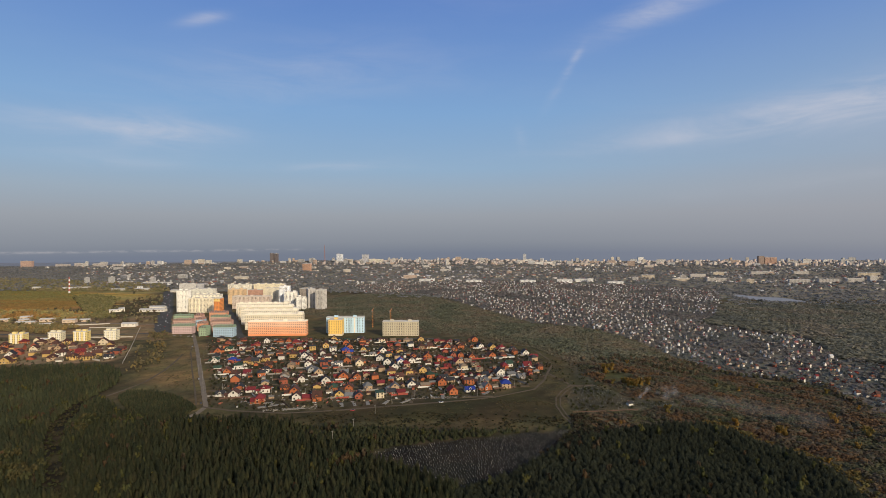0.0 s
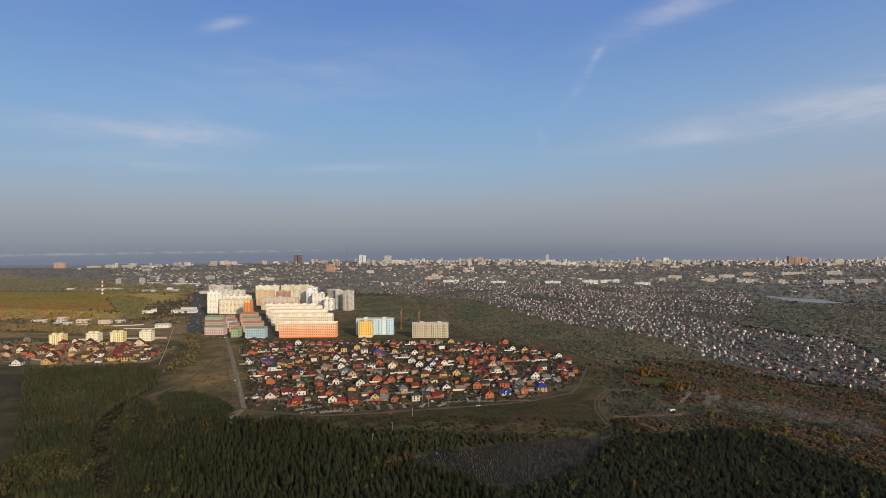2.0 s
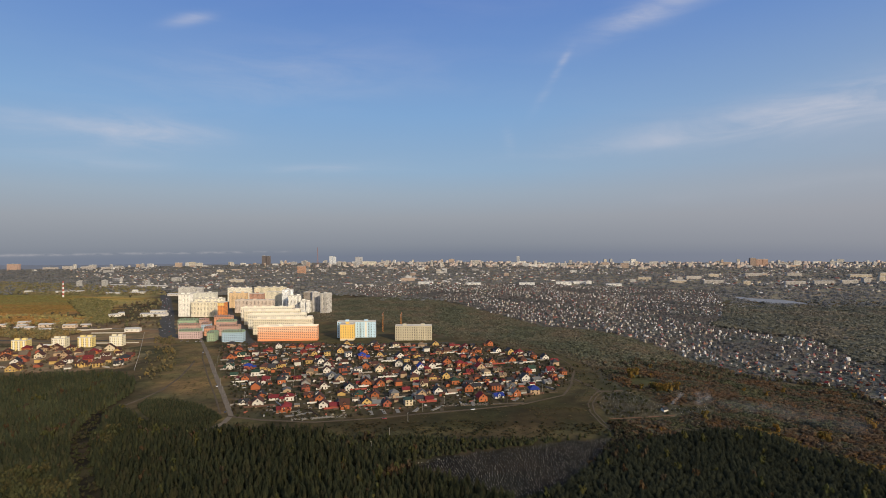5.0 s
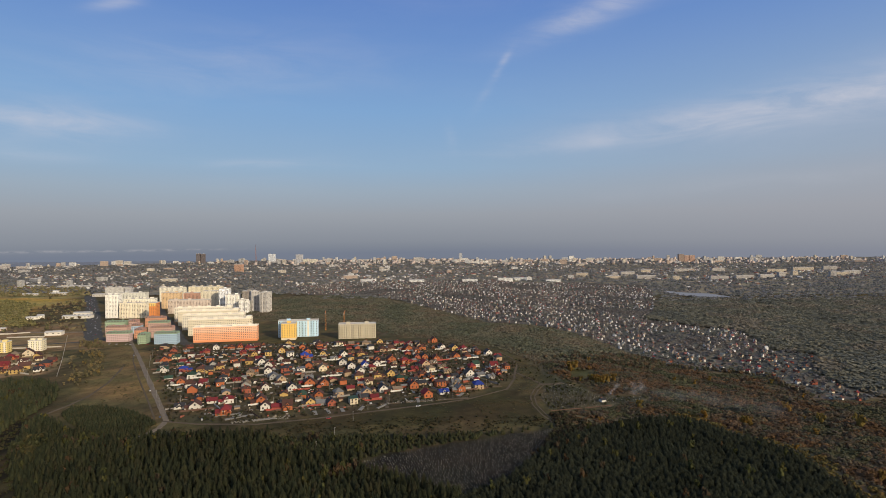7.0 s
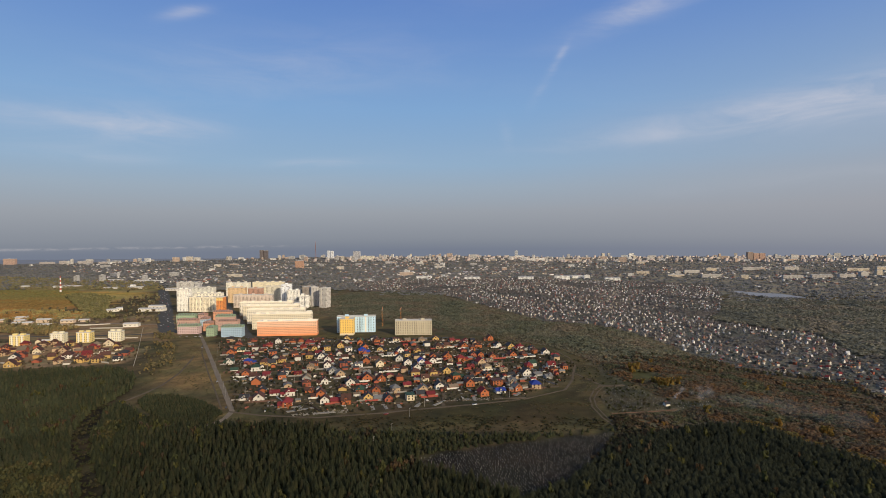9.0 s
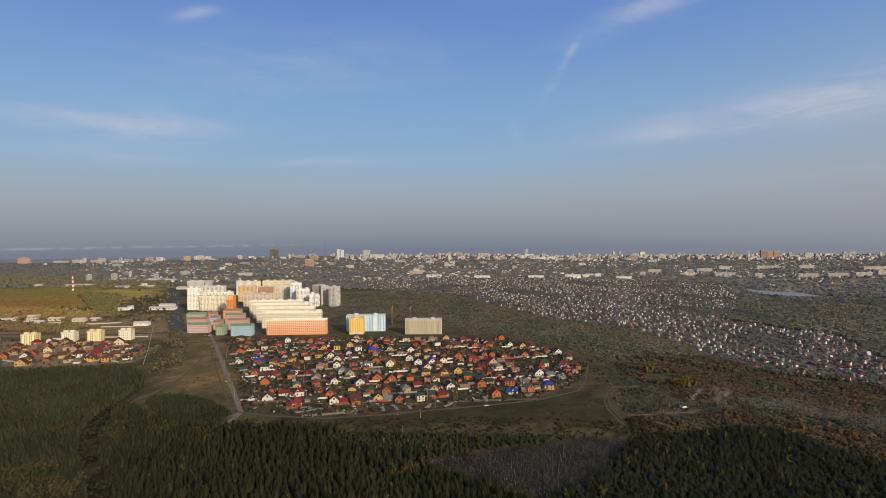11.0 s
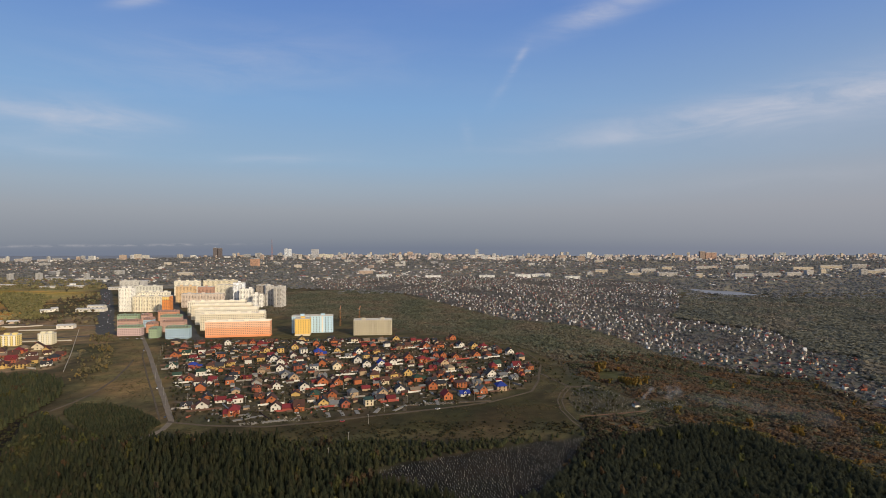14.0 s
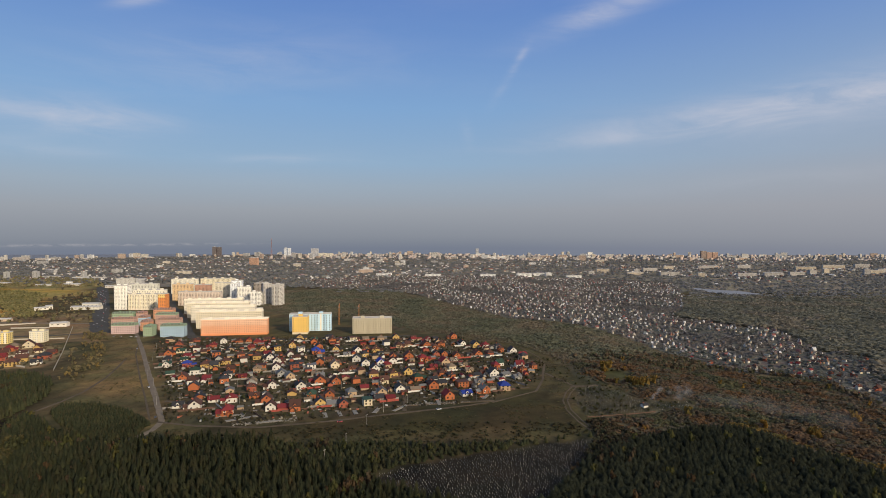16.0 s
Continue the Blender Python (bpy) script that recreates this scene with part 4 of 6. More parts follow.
# middle quarter behind the long blocks
apartment_block(-638, 1235, 92, 15, 10, 4, (0.60, 0.50, 0.42), "pinkish grey slab of ten storeys", heads=3, loggias=8)
apartment_block(-702, 1330, 44, 15, 13, 4, (0.66, 0.46, 0.26), "pale orange slab in the middle quarter", heads=2)
apartment_block(-655, 1345, 36, 15, 12, 4, (0.42, 0.24, 0.17), "brown brick slab in the middle quarter", heads=1)
apartment_block(-618, 1370, 62, 15, 13, 4, (0.66, 0.60, 0.46), "ivory slab beside a brown one", heads=2)
apartment_block(-786, 1480, 66, 15, 13, 4, IVORY, "ivory slab at the back of the quarter", heads=3)
apartment_block(-716, 1500, 90, 15, 13, 4, (0.70, 0.62, 0.44), "long cream slab at the back of the quarter", heads=4)
# stepped white towers and grey towers
apartment_block(-560, 1330, 26, 16, 16, 14, (0.76, 0.77, 0.78), "white tower with grey stripes", heads=1, loggias=2, group="stepped white towers")
apartment_block(-544, 1290, 18, 16, 15, 14, (0.76, 0.77, 0.78), "white tower with grey stripes", heads=1, loggias=2, group="stepped white towers")
apartment_block(-518, 1264, 31, 16, 13, 5, WHITE, "stepped white tower block", heads=2, loggias=3, group="stepped white towers")
apartment_block(-476, 1236, 12, 16, 10, 5, WHITE, "lower white tower block", heads=1, group="stepped white towers")
apartment_block(-462, 1234, 9, 16, 9, 5, WHITE, "lowest white tower block", heads=1, group="stepped white towers")
apartment_block(-478, 1262, 20, 26, 16, -10, (0.34, 0.29, 0.24), "grey brown tower with a shaded side", heads=1, group="grey towers")
apartment_block(-451, 1248, 18, 26, 16, 34, (0.40, 0.38, 0.36), "grey tower turned from the street", heads=1, group="grey towers")
apartment_block(-425, 1226, 18, 24, 16, -8, (0.50, 0.47, 0.43), "pale grey tower beside another", heads=1, loggias=2, group="grey towers")
# four short yellow and white blocks by the cottages
for x, y, w in ((-762, 766, 22), (-712, 787, 20), (-678, 800, 21), (-633, 813, 19)):
    apartment_block(x, y, w, 13, 5, 12, (0.70, 0.55, 0.22) if w > 20 else (0.70, 0.63, 0.44), "short yellow and white five storey block", single=True, bays=6, heads=2, loggias=0, strips=3, storey=2.8, group="short yellow blocks", name="apartment_house")



def warehouse(x, y, w, d, h, turn, color=(0.62, 0.58, 0.50), label="long low white warehouse with a flat roof"):
    ob = new("warehouse")
    ob.matrix_basis = pose(x, y, land(x, y), 0, 0, turn)
    tagged(ob, label, "warehouse", "warehouses")
    mat = material("shed_paint_%02d" % round(color[2] * 99), color, 0.8, 0.5, 0.2, 0.1)
    wall = part("wall", Shape().box(0, 0, -2, w, d, h), mat, ob)
    part("roof", roof_shape("L", w, d, h, 0.5, 1.6), material("pale_roof", (0.42, 0.40, 0.37), 0.9, 0.3, 0.25, 0.1), ob, at=pose(w / 2, d / 2, 0))
    block_windows(wall, w, 1, max(2, int(w / 7)), pose(w / 2, -0.03, 0), 3, h * 0.62, False, 3.2, 1.2)


for row in ((-708, 948, 26, 13, 6, 14), (-894, 1146, 22, 12, 5, 40), (-880, 1160, 12, 24, 7, 40), (-828, 1160, 58, 16, 6, 6), (-824, 1190, 34, 14, 9, 6)):
    warehouse(*row)
for row in ((-1010, 1640, 46, 26, 9, 8), (-1075, 1640, 40, 18, 7, 10), (-1250, 1700, 50, 16, 6, 12), (-1330, 1690, 44, 14, 5, 14), (-1560, 1740, 90, 14, 5, 16), (-1640, 1700, 22, 12, 9, 16), (-1180, 1900, 70, 20, 7, 6), (-1440, 2000, 120, 12, 6, 4), (-1600, 2060, 60, 14, 6, 8), (-900, 1560, 26, 18, 9, 8)):
    warehouse(*row, color=(0.46, 0.43, 0.38), label="long low grey works building beyond the field")
for row in ((-925, 990, 26, 12, 6, 16), (-968, 985, 18, 10, 5, 20), (-990, 1010, 22, 12, 7, 20), (-868, 985, 24, 11, 6, 14), (-845, 1004, 18, 9, 4, 14), (-1030, 985, 30, 10, 4, 22), (-940, 950, 34, 12, 5, 20), (-880, 940, 26, 10, 4, 18)):
    warehouse(*row, color=(0.52, 0.40, 0.29), label="low pinkish brick farm building among trees")
warehouse(-640, 1085, 14, 10, 6, 10, color=(0.52, 0.30, 0.22), label="small pink brick hall beside the avenue")
warehouse(-985, 1560, 34, 18, 12, 8, color=(0.52, 0.30, 0.22), label="pink brick hall beside the avenue")

# pale paved yards and drives before the front lane, rubble heaps
YARD = material("yard_concrete", (0.19, 0.172, 0.145), 0.9, 0.5, 0.5, 0.2)
for x, y, a, n, w in ((-205, 492, 35, 26, 4), (-196, 498, 100, 14, 4), (-178, 489, 20, 18, 3), (-124, 503, 110, 14, 3.5), (-112, 507, 112, 14, 3), (-100, 512, 110, 12, 3.5), (-86, 516, 80, 16, 3.5), (-70, 522, 60, 20, 3), (-30, 540, 100, 16, 3), (10, 560, 70, 14, 3), (-216, 505, 10, 20, 3)):
    strip("drive", [(x, y), (x + n * math.cos(radians(a)), y + n * math.sin(radians(a)))], w, YARD, "pale concrete drive before a brick house", 0.16, "drive")


def rubble(x, y, spread_x, spread_y, seed):
    r = random.Random(seed)
    s = Shape()
    for _ in range(60):
        q = r.uniform(0.2, 0.75)
        m = pose(r.gauss(0, spread_x), r.gauss(0, spread_y), 0.05, r.uniform(-25, 25), r.uniform(-25, 25), r.uniform(0, 360))
        s.box(-q, -q * 0.7, -0.3, q * r.uniform(0.6, 1), q * 0.6, q * r.uniform(0.3, 0.8), m)
    ob = new("rubble_heap", s.mesh("rubble_heap", YARD))
    ob.matrix_basis = pose(x, y, land(x, y), 0, 0, 12)
    tagged(ob, "heap of pale building rubble on bare ground", "rubble", kind="stuff")


for i, row in enumerate(((-172, 492, 7, 2.5), (-158, 496, 6, 2.5), (-186, 487, 6, 2), (-20, 548, 8, 2.5), (-45, 545, 6, 2))):
    rubble(*row, i)


# ---------------------------------------------------------------- the old town and the city
def scatter(poly, step, rnd, margin=0.0, jitter=0.62):
    xs, ys = [p[0] for p in poly], [p[1] for p in poly]
    out = []
    y = min(ys)
    row = 0
    while y < max(ys):
        x = min(xs) + (row % 2) * step / 2
        while x < max(xs):
            px, py = x + rnd.uniform(-jitter, jitter) * step, y + rnd.uniform(-jitter, jitter) * step
            if inside(px, py, poly) and (margin == 0 or edge_distance(px, py, poly) > margin):
                out.append((px, py))
            x += step
        y += step
        row += 1
    return out


def stuff_mesh(name, verts, tris, colors, mat, label, category, normals=None):
    """One joined mesh of many small pieces, with a colour for each corner."""
    verts, tris, colors = np.asarray(verts, np.float32), np.asarray(tris, np.int32), np.asarray(colors, np.float32)
    me = bpy.data.meshes.new(name)
    me.vertices.add(len(verts))
    me.vertices.foreach_set("co", verts.ravel())
    me.loops.add(tris.size)
    me.loops.foreach_set("vertex_index", tris.ravel())
    me.polygons.add(len(tris))
    me.polygons.foreach_set("loop_start", np.arange(0, tris.size, 3, dtype=np.int32))
    me.polygons.foreach_set("loop_total", np.full(len(tris), 3, np.int32))
    me.update(calc_edges=True)
    att = me.color_attributes.new("tone", "FLOAT_COLOR", "POINT")
    att.data.foreach_set("color", np.concatenate([colors, np.ones((len(colors), 1), np.float32)], 1).ravel())
    me.materials.append(mat)
    if normals is not None:
        me.polygons.foreach_set("use_smooth", np.ones(len(tris), bool))
        me.normals_split_custom_set_from_vertices(normals)
    return tagged(new(name, me), label, category, kind="stuff")


def spread(templates, places):
    """Copies templates (verts, tris) to places (x, y, z, scale, height, turn, colour) in one go."""
    vs, fs, cs = [], [], []
    base = 0
    for i, (x, y, z, s, h, a, c) in enumerate(places):
        v, f, shade = templates[i % len(templates)]
        ca, sa = math.cos(a), math.sin(a)
        p = np.empty_like(v)
        p[:, 0] = (v[:, 0] * ca - v[:, 1] * sa) * s + x
        p[:, 1] = (v[:, 0] * sa + v[:, 1] * ca) * s + y
        p[:, 2] = v[:, 2] * h + z
        vs.append(p)
        fs.append(f + base)
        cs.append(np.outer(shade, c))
        base += len(v)
    return np.concatenate(vs), np.concatenate(fs), np.concatenate(cs)


def crown_normals(v):
    """Normals that round a whole pine, so that its small sprays shade as one soft mass."""
    n = np.stack([v[:, 0], v[:, 1], (v[:, 2] - 0.1) * 0.55 + 0.10], 1)
    return n / np.maximum(np.linalg.norm(n, axis=1, keepdims=True), 1e-6)


def foliage(name, templates, places, mat, label, category):
    """Many crowns in one mesh; pines are shaded as rounded masses."""
    if mat is not NEEDLE:
        return stuff_mesh(name, *spread(templates, places), mat, label, category)
    rounded = [crown_normals(t[0]) for t in templates]
    ns = []
    for i, p in enumerate(places):
        n = rounded[i % len(templates)]
        ca, sa = math.cos(p[5]), math.sin(p[5])
        ns.append(np.stack([n[:, 0] * ca - n[:, 1] * sa, n[:, 0] * sa + n[:, 1] * ca, n[:, 2]], 1))
    return stuff_mesh(name, *spread(templates, places), mat, label, category, np.concatenate(ns))


LEAF = material("autumn_foliage", (0, 0, 0), 0.9, 0.8, 0.45, 0.0, attribute="tone", specular=0.08, island=0.18, thin=0.36)
NEEDLE = material("pine_foliage", (0, 0, 0), 0.9, 0.9, 0.4, 0.0, attribute="tone", specular=0.08, island=0.25, thin=0.5)
SMALL_HOUSE = material("old_house_paint", (0, 0, 0), 0.8, 0.6, 0.3, 0.0, attribute="tone", specular=0.2)


def hut_template(w, d, h, rise):
    """Walls and an overhanging gabled roof, as two closed pieces; the roof is told apart by its shade sign."""
    a, b, o = w / 2, d / 2, 0.06
    v = [(-a, -b, -0.3), (a, -b, -0.3), (a, b, -0.3), (-a, b, -0.3), (-a, -b, h), (a, -b, h), (a, b, h), (-a, b, h), (0, -b, h + rise * 0.92), (0, b, h + rise * 0.92)]
    f = [(0, 1, 5), (0, 5, 4), (1, 2, 6), (1, 6, 5), (2, 3, 7), (2, 7, 6), (3, 0, 4), (3, 4, 7), (4, 5, 8), (6, 7, 9)]
    k = len(v)
    r = [(-a - o, -b - o, h - o), (0, -b - o, h + rise), (a + o, -b - o, h - o), (-a - o, b + o, h - o), (0, b + o, h + rise), (a + o, b + o, h - o)]
    f += [(k, k + 1, k + 4), (k, k + 4, k + 3), (k + 1, k + 2, k + 5), (k + 1, k + 5, k + 4)]
    return np.array(v + r, np.float32), np.array(f, np.int32)


def old_houses(name, spots, label, rnd, big=1.0):
    # walls greyed and dimmed: aerial haze is put into the colours
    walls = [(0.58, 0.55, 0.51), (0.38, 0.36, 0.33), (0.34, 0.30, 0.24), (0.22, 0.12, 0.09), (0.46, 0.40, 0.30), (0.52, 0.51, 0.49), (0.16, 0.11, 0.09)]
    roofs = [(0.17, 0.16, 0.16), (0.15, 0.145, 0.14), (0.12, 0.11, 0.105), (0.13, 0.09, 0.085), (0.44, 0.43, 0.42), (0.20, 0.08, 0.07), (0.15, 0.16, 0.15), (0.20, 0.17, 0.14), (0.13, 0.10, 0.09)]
    vs, fs, cs, base = [], [], [], 0
    for x, y in spots:
        long = 1.9 if rnd.random() < 0.12 else 1.0
        v, f = hut_template(rnd.uniform(4.5, 7.5) * big, rnd.uniform(5, 9) * big * long, rnd.uniform(2.6, 4.2) * (big * 0.6 + 0.4), rnd.uniform(1.6, 3.4))
        a = 0.35 + rnd.choice((0, 1.5708)) + rnd.uniform(-0.25, 0.25)
        p = v.copy()
        p[:, 0], p[:, 1] = v[:, 0] * math.cos(a) - v[:, 1] * math.sin(a) + x, v[:, 0] * math.sin(a) + v[:, 1] * math.cos(a) + y
        p[:, 2] += land(x, y)
        c = np.empty((16, 3), np.float32)
        c[:10], c[10:] = rnd.choice(walls), rnd.choice(roofs)
        vs.append(p), fs.append(f + base), cs.append(c)
        base += 16
    stuff_mesh(name, np.concatenate(vs), np.concatenate(fs), np.concatenate(cs), SMALL_HOUSE, label, "houses")


def build_old_town():
    rnd = random.Random(77)
    near, rest = [], []
    ca, sa = math.cos(-0.62), math.sin(-0.62)
    for x, y in scatter(OLD_TOWN, 13, rnd):   # houses stand in loose rows along the lanes
        u, v = x * ca + y * sa, y * ca - x * sa
        v += 0.72 * (30 * round(v / 30) - v) + 5 * math.sin(u * 0.02)
        x, y = u * ca - v * sa, v * ca + u * sa
        if not inside(x, y, OLD_TOWN):
            continue
        n = noise.noise(Vector((x * 0.006, y * 0.006, 3.0)))
        if n < -0.3 or rnd.random() < 0.42 - 0.35 * n + 0.12 * smooth((1000 - y) / 300):
            continue
        (near if y < 800 else rest).append((x, y))
    rnd.shuffle(near)
    for x, y in near[:110]:
        wk, rk = rnd.choice("wwwtgrcw"), rnd.choice("kkbbknbsbr")
        house(x, y, 20 + rnd.choice((0, 90)) + rnd.uniform(-20, 20), wk + rk + rnd.choice("LLLG"), rnd.uniform(0.30, 0.44), group="old valley houses", windows=False, rnd=rnd)
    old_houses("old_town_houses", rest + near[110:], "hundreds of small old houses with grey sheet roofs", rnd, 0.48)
    far = []
    for _ in range(5200):
        y = 1950 + 2900 * rnd.random() ** 1.2
        x = rnd.uniform(-0.86, 0.86) * y
        if (x < -1400 and y > shore(x) - 30) or inside(x, y, OLD_TOWN) or inside(x, y, POND) or inside(x, y, FIELD) or (x < -1050 and y < 1900) or (x > 300 and y < 2350 and rnd.random() < 0.8):
            continue
        if noise.noise(Vector((x * 0.0022, y * 0.0030, 9.0))) < -0.12 or noise.noise(Vector((x * 0.0012, y * 0.004, 1.0))) < -0.3:
            continue
        far.append((x, y))
    vs, fs, cs, base = [], [], [], 0
    for _ in range(620):   # crowded low blocks along the ridge, too far to tell apart
        y = rnd.uniform(3900, 4900)
        x = rnd.uniform(-1500, 3500)
        v, f = hut_template(rnd.uniform(8, 26), rnd.uniform(10, 16), rnd.choice((7, 9, 12, 15, 15, 20)), 0.6)
        p = v + np.array((x, y, land(x, y)), np.float32)
        c = np.empty((16, 3), np.float32)
        c[:10], c[10:] = rnd.choice(((0.40, 0.34, 0.31), (0.46, 0.42, 0.38), (0.33, 0.29, 0.28), (0.50, 0.40, 0.35))), (0.24, 0.23, 0.23)
        vs.append(p), fs.append(f + base), cs.append(c)
        base += 16
    stuff_mesh("ridge_blocks", np.concatenate(vs), np.concatenate(fs), np.concatenate(cs), SMALL_HOUSE, "crowded pale blocks along the distant ridge", "buildings")
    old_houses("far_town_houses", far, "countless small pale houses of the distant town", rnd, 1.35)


build_old_town()


def far_block(x, y, w, floors, turn, color, label, d=15, name="distant_apartment_block", group="distant city blocks"):
    ob = new(name)
    ob.matrix_basis = pose(x, y, land(x, y), 0, 0, turn)
    tagged(ob, label, "building", group)
    h = floors * 3.0 + 1.0
    mat = material("far_render_%02d_%02d_%02d" % tuple(round(c * 99) for c in color), color, 0.85, 0.2, 0.15, 0.0)
    wall = part("wall", Shape().box(0, 0, -4, w, d, h), mat, ob)
    part("roof", Shape().box(-0.4, -0.4, h, w + 0.4, d + 0.4, h + 0.7).box(w * 0.4, d * 0.3, h + 0.7, w * 0.4 + 5, d * 0.8, h + 3), material("pale_roof", (0.42, 0.40, 0.37), 0.9, 0.3, 0.25, 0.1), ob)
    n = max(2, round(w / 5))
    s = Shape()
    for j in range(floors):
        for i in range(n):
            u, z = (i + 0.5) * w / n, 2.0 + 3.0 * j
            s.v += [(u - 1.1, -0.08, z - 0.8), (u + 1.1, -0.08, z - 0.8), (u + 1.1, -0.08, z + 0.8), (u - 1.1, -0.08, z + 0.8)]
            k = len(s.v)
            s.f.append((k - 4, k - 3, k - 2, k - 1))
    tagged(part("glazing", s, BLOCK_GLASS, wall), kind="stuff")
    return ob


def build_city():
    rnd = random.Random(31)
    tones = [((0.44, 0.42, 0.39), "pale grey panel"), ((0.46, 0.41, 0.34), "cream panel"), ((0.34, 0.33, 0.32), "grey panel"), ((0.38, 0.29, 0.23), "tan brick"), ((0.55, 0.54, 0.52), "white panel")]
    for i in range(170):   # the skyline on the ridge
        x = -3300 + 6900 * (i + rnd.uniform(-0.5, 0.5)) / 170
        y = rnd.uniform(3900, 4900)
        if x < -1500:
            y = shore(x) - rnd.uniform(40, 500)
        floors = rnd.choice((3, 4, 5, 5, 5, 9, 9, 10, 12))
        c, word = rnd.choice(tones)
        far_block(x, y, rnd.choice((14, 20, 30, 45, 70)) if floors < 9 else rnd.choice((18, 24, 50)), floors, rnd.uniform(-25, 25), c, f"distant {word} block of {floors} storeys on the skyline")
    for i in range(34):   # scattered blocks below the ridge
        y = rnd.uniform(2300, 3900)
        x = rnd.uniform(-0.8, 0.55) * y
        c, word = rnd.choice(tones)
        far_block(x, y, rnd.choice((25, 40, 60)), rnd.choice((3, 4, 5, 5)), rnd.uniform(-25, 25), c, f"distant {word} block of few storeys among trees")
    brown, dark, white = (0.42, 0.25, 0.17), (0.13, 0.11, 0.11), (0.62, 0.64, 0.66)
    far_block(105, 4600, 26, 19, 0, (0.38, 0.39, 0.41), "slim grey tower above the distant skyline", 20)
    far_block(-1190, 4280, 55, 22, 0, (0.42, 0.42, 0.44), "grey tower pair on the distant ridge", 20)
    far_block(-1130, 4270, 110, 10, 0, (0.60, 0.56, 0.46), "long cream slab beside a grey tower", 16)
    far_block(-1460, 4450, 24, 23, 0, white, "white tower with a dark stripe", 16)
    far_block(-1428, 4450, 22, 22, 0, white, "white tower with a dark stripe", 16)
    far_block(-2040, 4420, 32, 26, 0, dark, "dark tower of a pair on the skyline", 18)
    far_block(-2000, 4420, 30, 25, 0, dark, "dark tower of a pair on the skyline", 18)
    far_block(-1215, 3100, 48, 14, 0, brown, "tan brown tower block above old houses", 22)
    for k in range(3):
        far_block(1785 + 42 * k, 4200, 40, 20 - 3 * (k != 0), 4, (0.34, 0.22, 0.17) if k else (0.24, 0.18, 0.15), "brown orange tower group on the ridge", 22)
    far_block(-3570, 3560, 80, 15, 12, (0.38, 0.26, 0.21), "broad orange brown tower block", 24)
    for k in range(4):
        far_block(-3360 + 135 * k, 3640 + 25 * k, (105, 70, 95, 80)[k], (6, 8, 7, 5)[k], 8, (0.37, 0.335, 0.315), "long ivory slab west of the town")
    for x, y, w, fl in ((640, 2700, 70, 9), (733, 2520, 85, 6), (851, 2440, 95, 8), (985, 2380, 34, 9), (800, 2640, 30, 10), (880, 2760, 90, 8), (1140, 2360, 90, 9), (1270, 2400, 90, 9), (1400, 2440, 80, 9), (1520, 2500, 40, 12), (1620, 2560, 30, 13),
                        (1740, 2480, 30, 15), (1830, 2600, 90, 9), (1960, 2700, 110, 9), (1700, 2900, 120, 9), (1900, 3000, 130, 10), (2100, 3050, 90, 12), (1480, 3050, 90, 9), (1250, 3000, 110, 9), (1050, 2950, 60, 9)):
        far_block(x, y, w * 0.85, max(3, round(fl * 0.58)), rnd.uniform(-8, 12), rnd.choice(((0.42, 0.36, 0.28), (0.34, 0.32, 0.30))), "long cream panel slab beyond the valley")
    for x, y, w, fl in ((-1690, 1990, 14, 8), (-1590, 2000, 18, 9), (-1420, 2020, 14, 8), (-1520, 2350, 40, 6)):
        far_block(x, y, w, fl, 5, (0.36, 0.35, 0.33), "pale grey tower beyond the field")
    for x, y in ((-150, 2140), (60, 2150), (210, 2240), (-350, 2200), (420, 2300), (300, 2420)):
        far_block(x, y, 60, 3, rnd.uniform(-8, 8), (0.66, 0.65, 0.62), "long low white works building", 24)


build_city()


# ---------------------------------------------------------------- trees
def pine_template(seed, levels=7, boughs=7):
    """A pointed crown: a filled core, and whorls of short boughs that hang out from it, each a bent pair of sprays."""
    r = random.Random(seed)
    v, f, sh = [], [], []
    # core toned darker, tip lighter: inner shade painted into the crown
    for i in range(6):
        a = 6.2832 * i / 6
        q = r.uniform(0.34, 0.42)
        v.append((math.cos(a) * q, math.sin(a) * q, 0.05))
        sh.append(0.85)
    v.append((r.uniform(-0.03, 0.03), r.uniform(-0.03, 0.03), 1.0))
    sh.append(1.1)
    f += [(i, (i + 1) % 6, 6) for i in range(6)]
    for t in range(levels):
        z = 0.10 + 0.76 * t / (levels - 1)
        rad = 0.5 * (1.05 - z) ** 0.70 * r.uniform(0.92, 1.08)
        n = max(4, boughs - t // 2)
        off = r.random() * 6.28
        for i in range(n):
            a = off + 6.2832 * (i + r.uniform(-0.25, 0.25)) / n
            q = rad * r.uniform(0.8, 1.2)
            w = 3.0 / n * r.uniform(0.5, 0.7)
            k = len(v)
            z1, z2 = z + r.uniform(-0.04, 0.02), z + r.uniform(-0.04, 0.02)
            v += [(math.cos(a) * q * 0.2, math.sin(a) * q * 0.2, min(0.99, z + 0.15)), (math.cos(a - w) * q, math.sin(a - w) * q, z1), (math.cos(a + w) * q, math.sin(a + w) * q, z2)]
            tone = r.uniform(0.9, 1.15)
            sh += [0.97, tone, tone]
            f.append((k, k + 1, k + 2))
    return np.array(v, np.float32), np.array(f, np.int32), np.array(sh, np.float32)


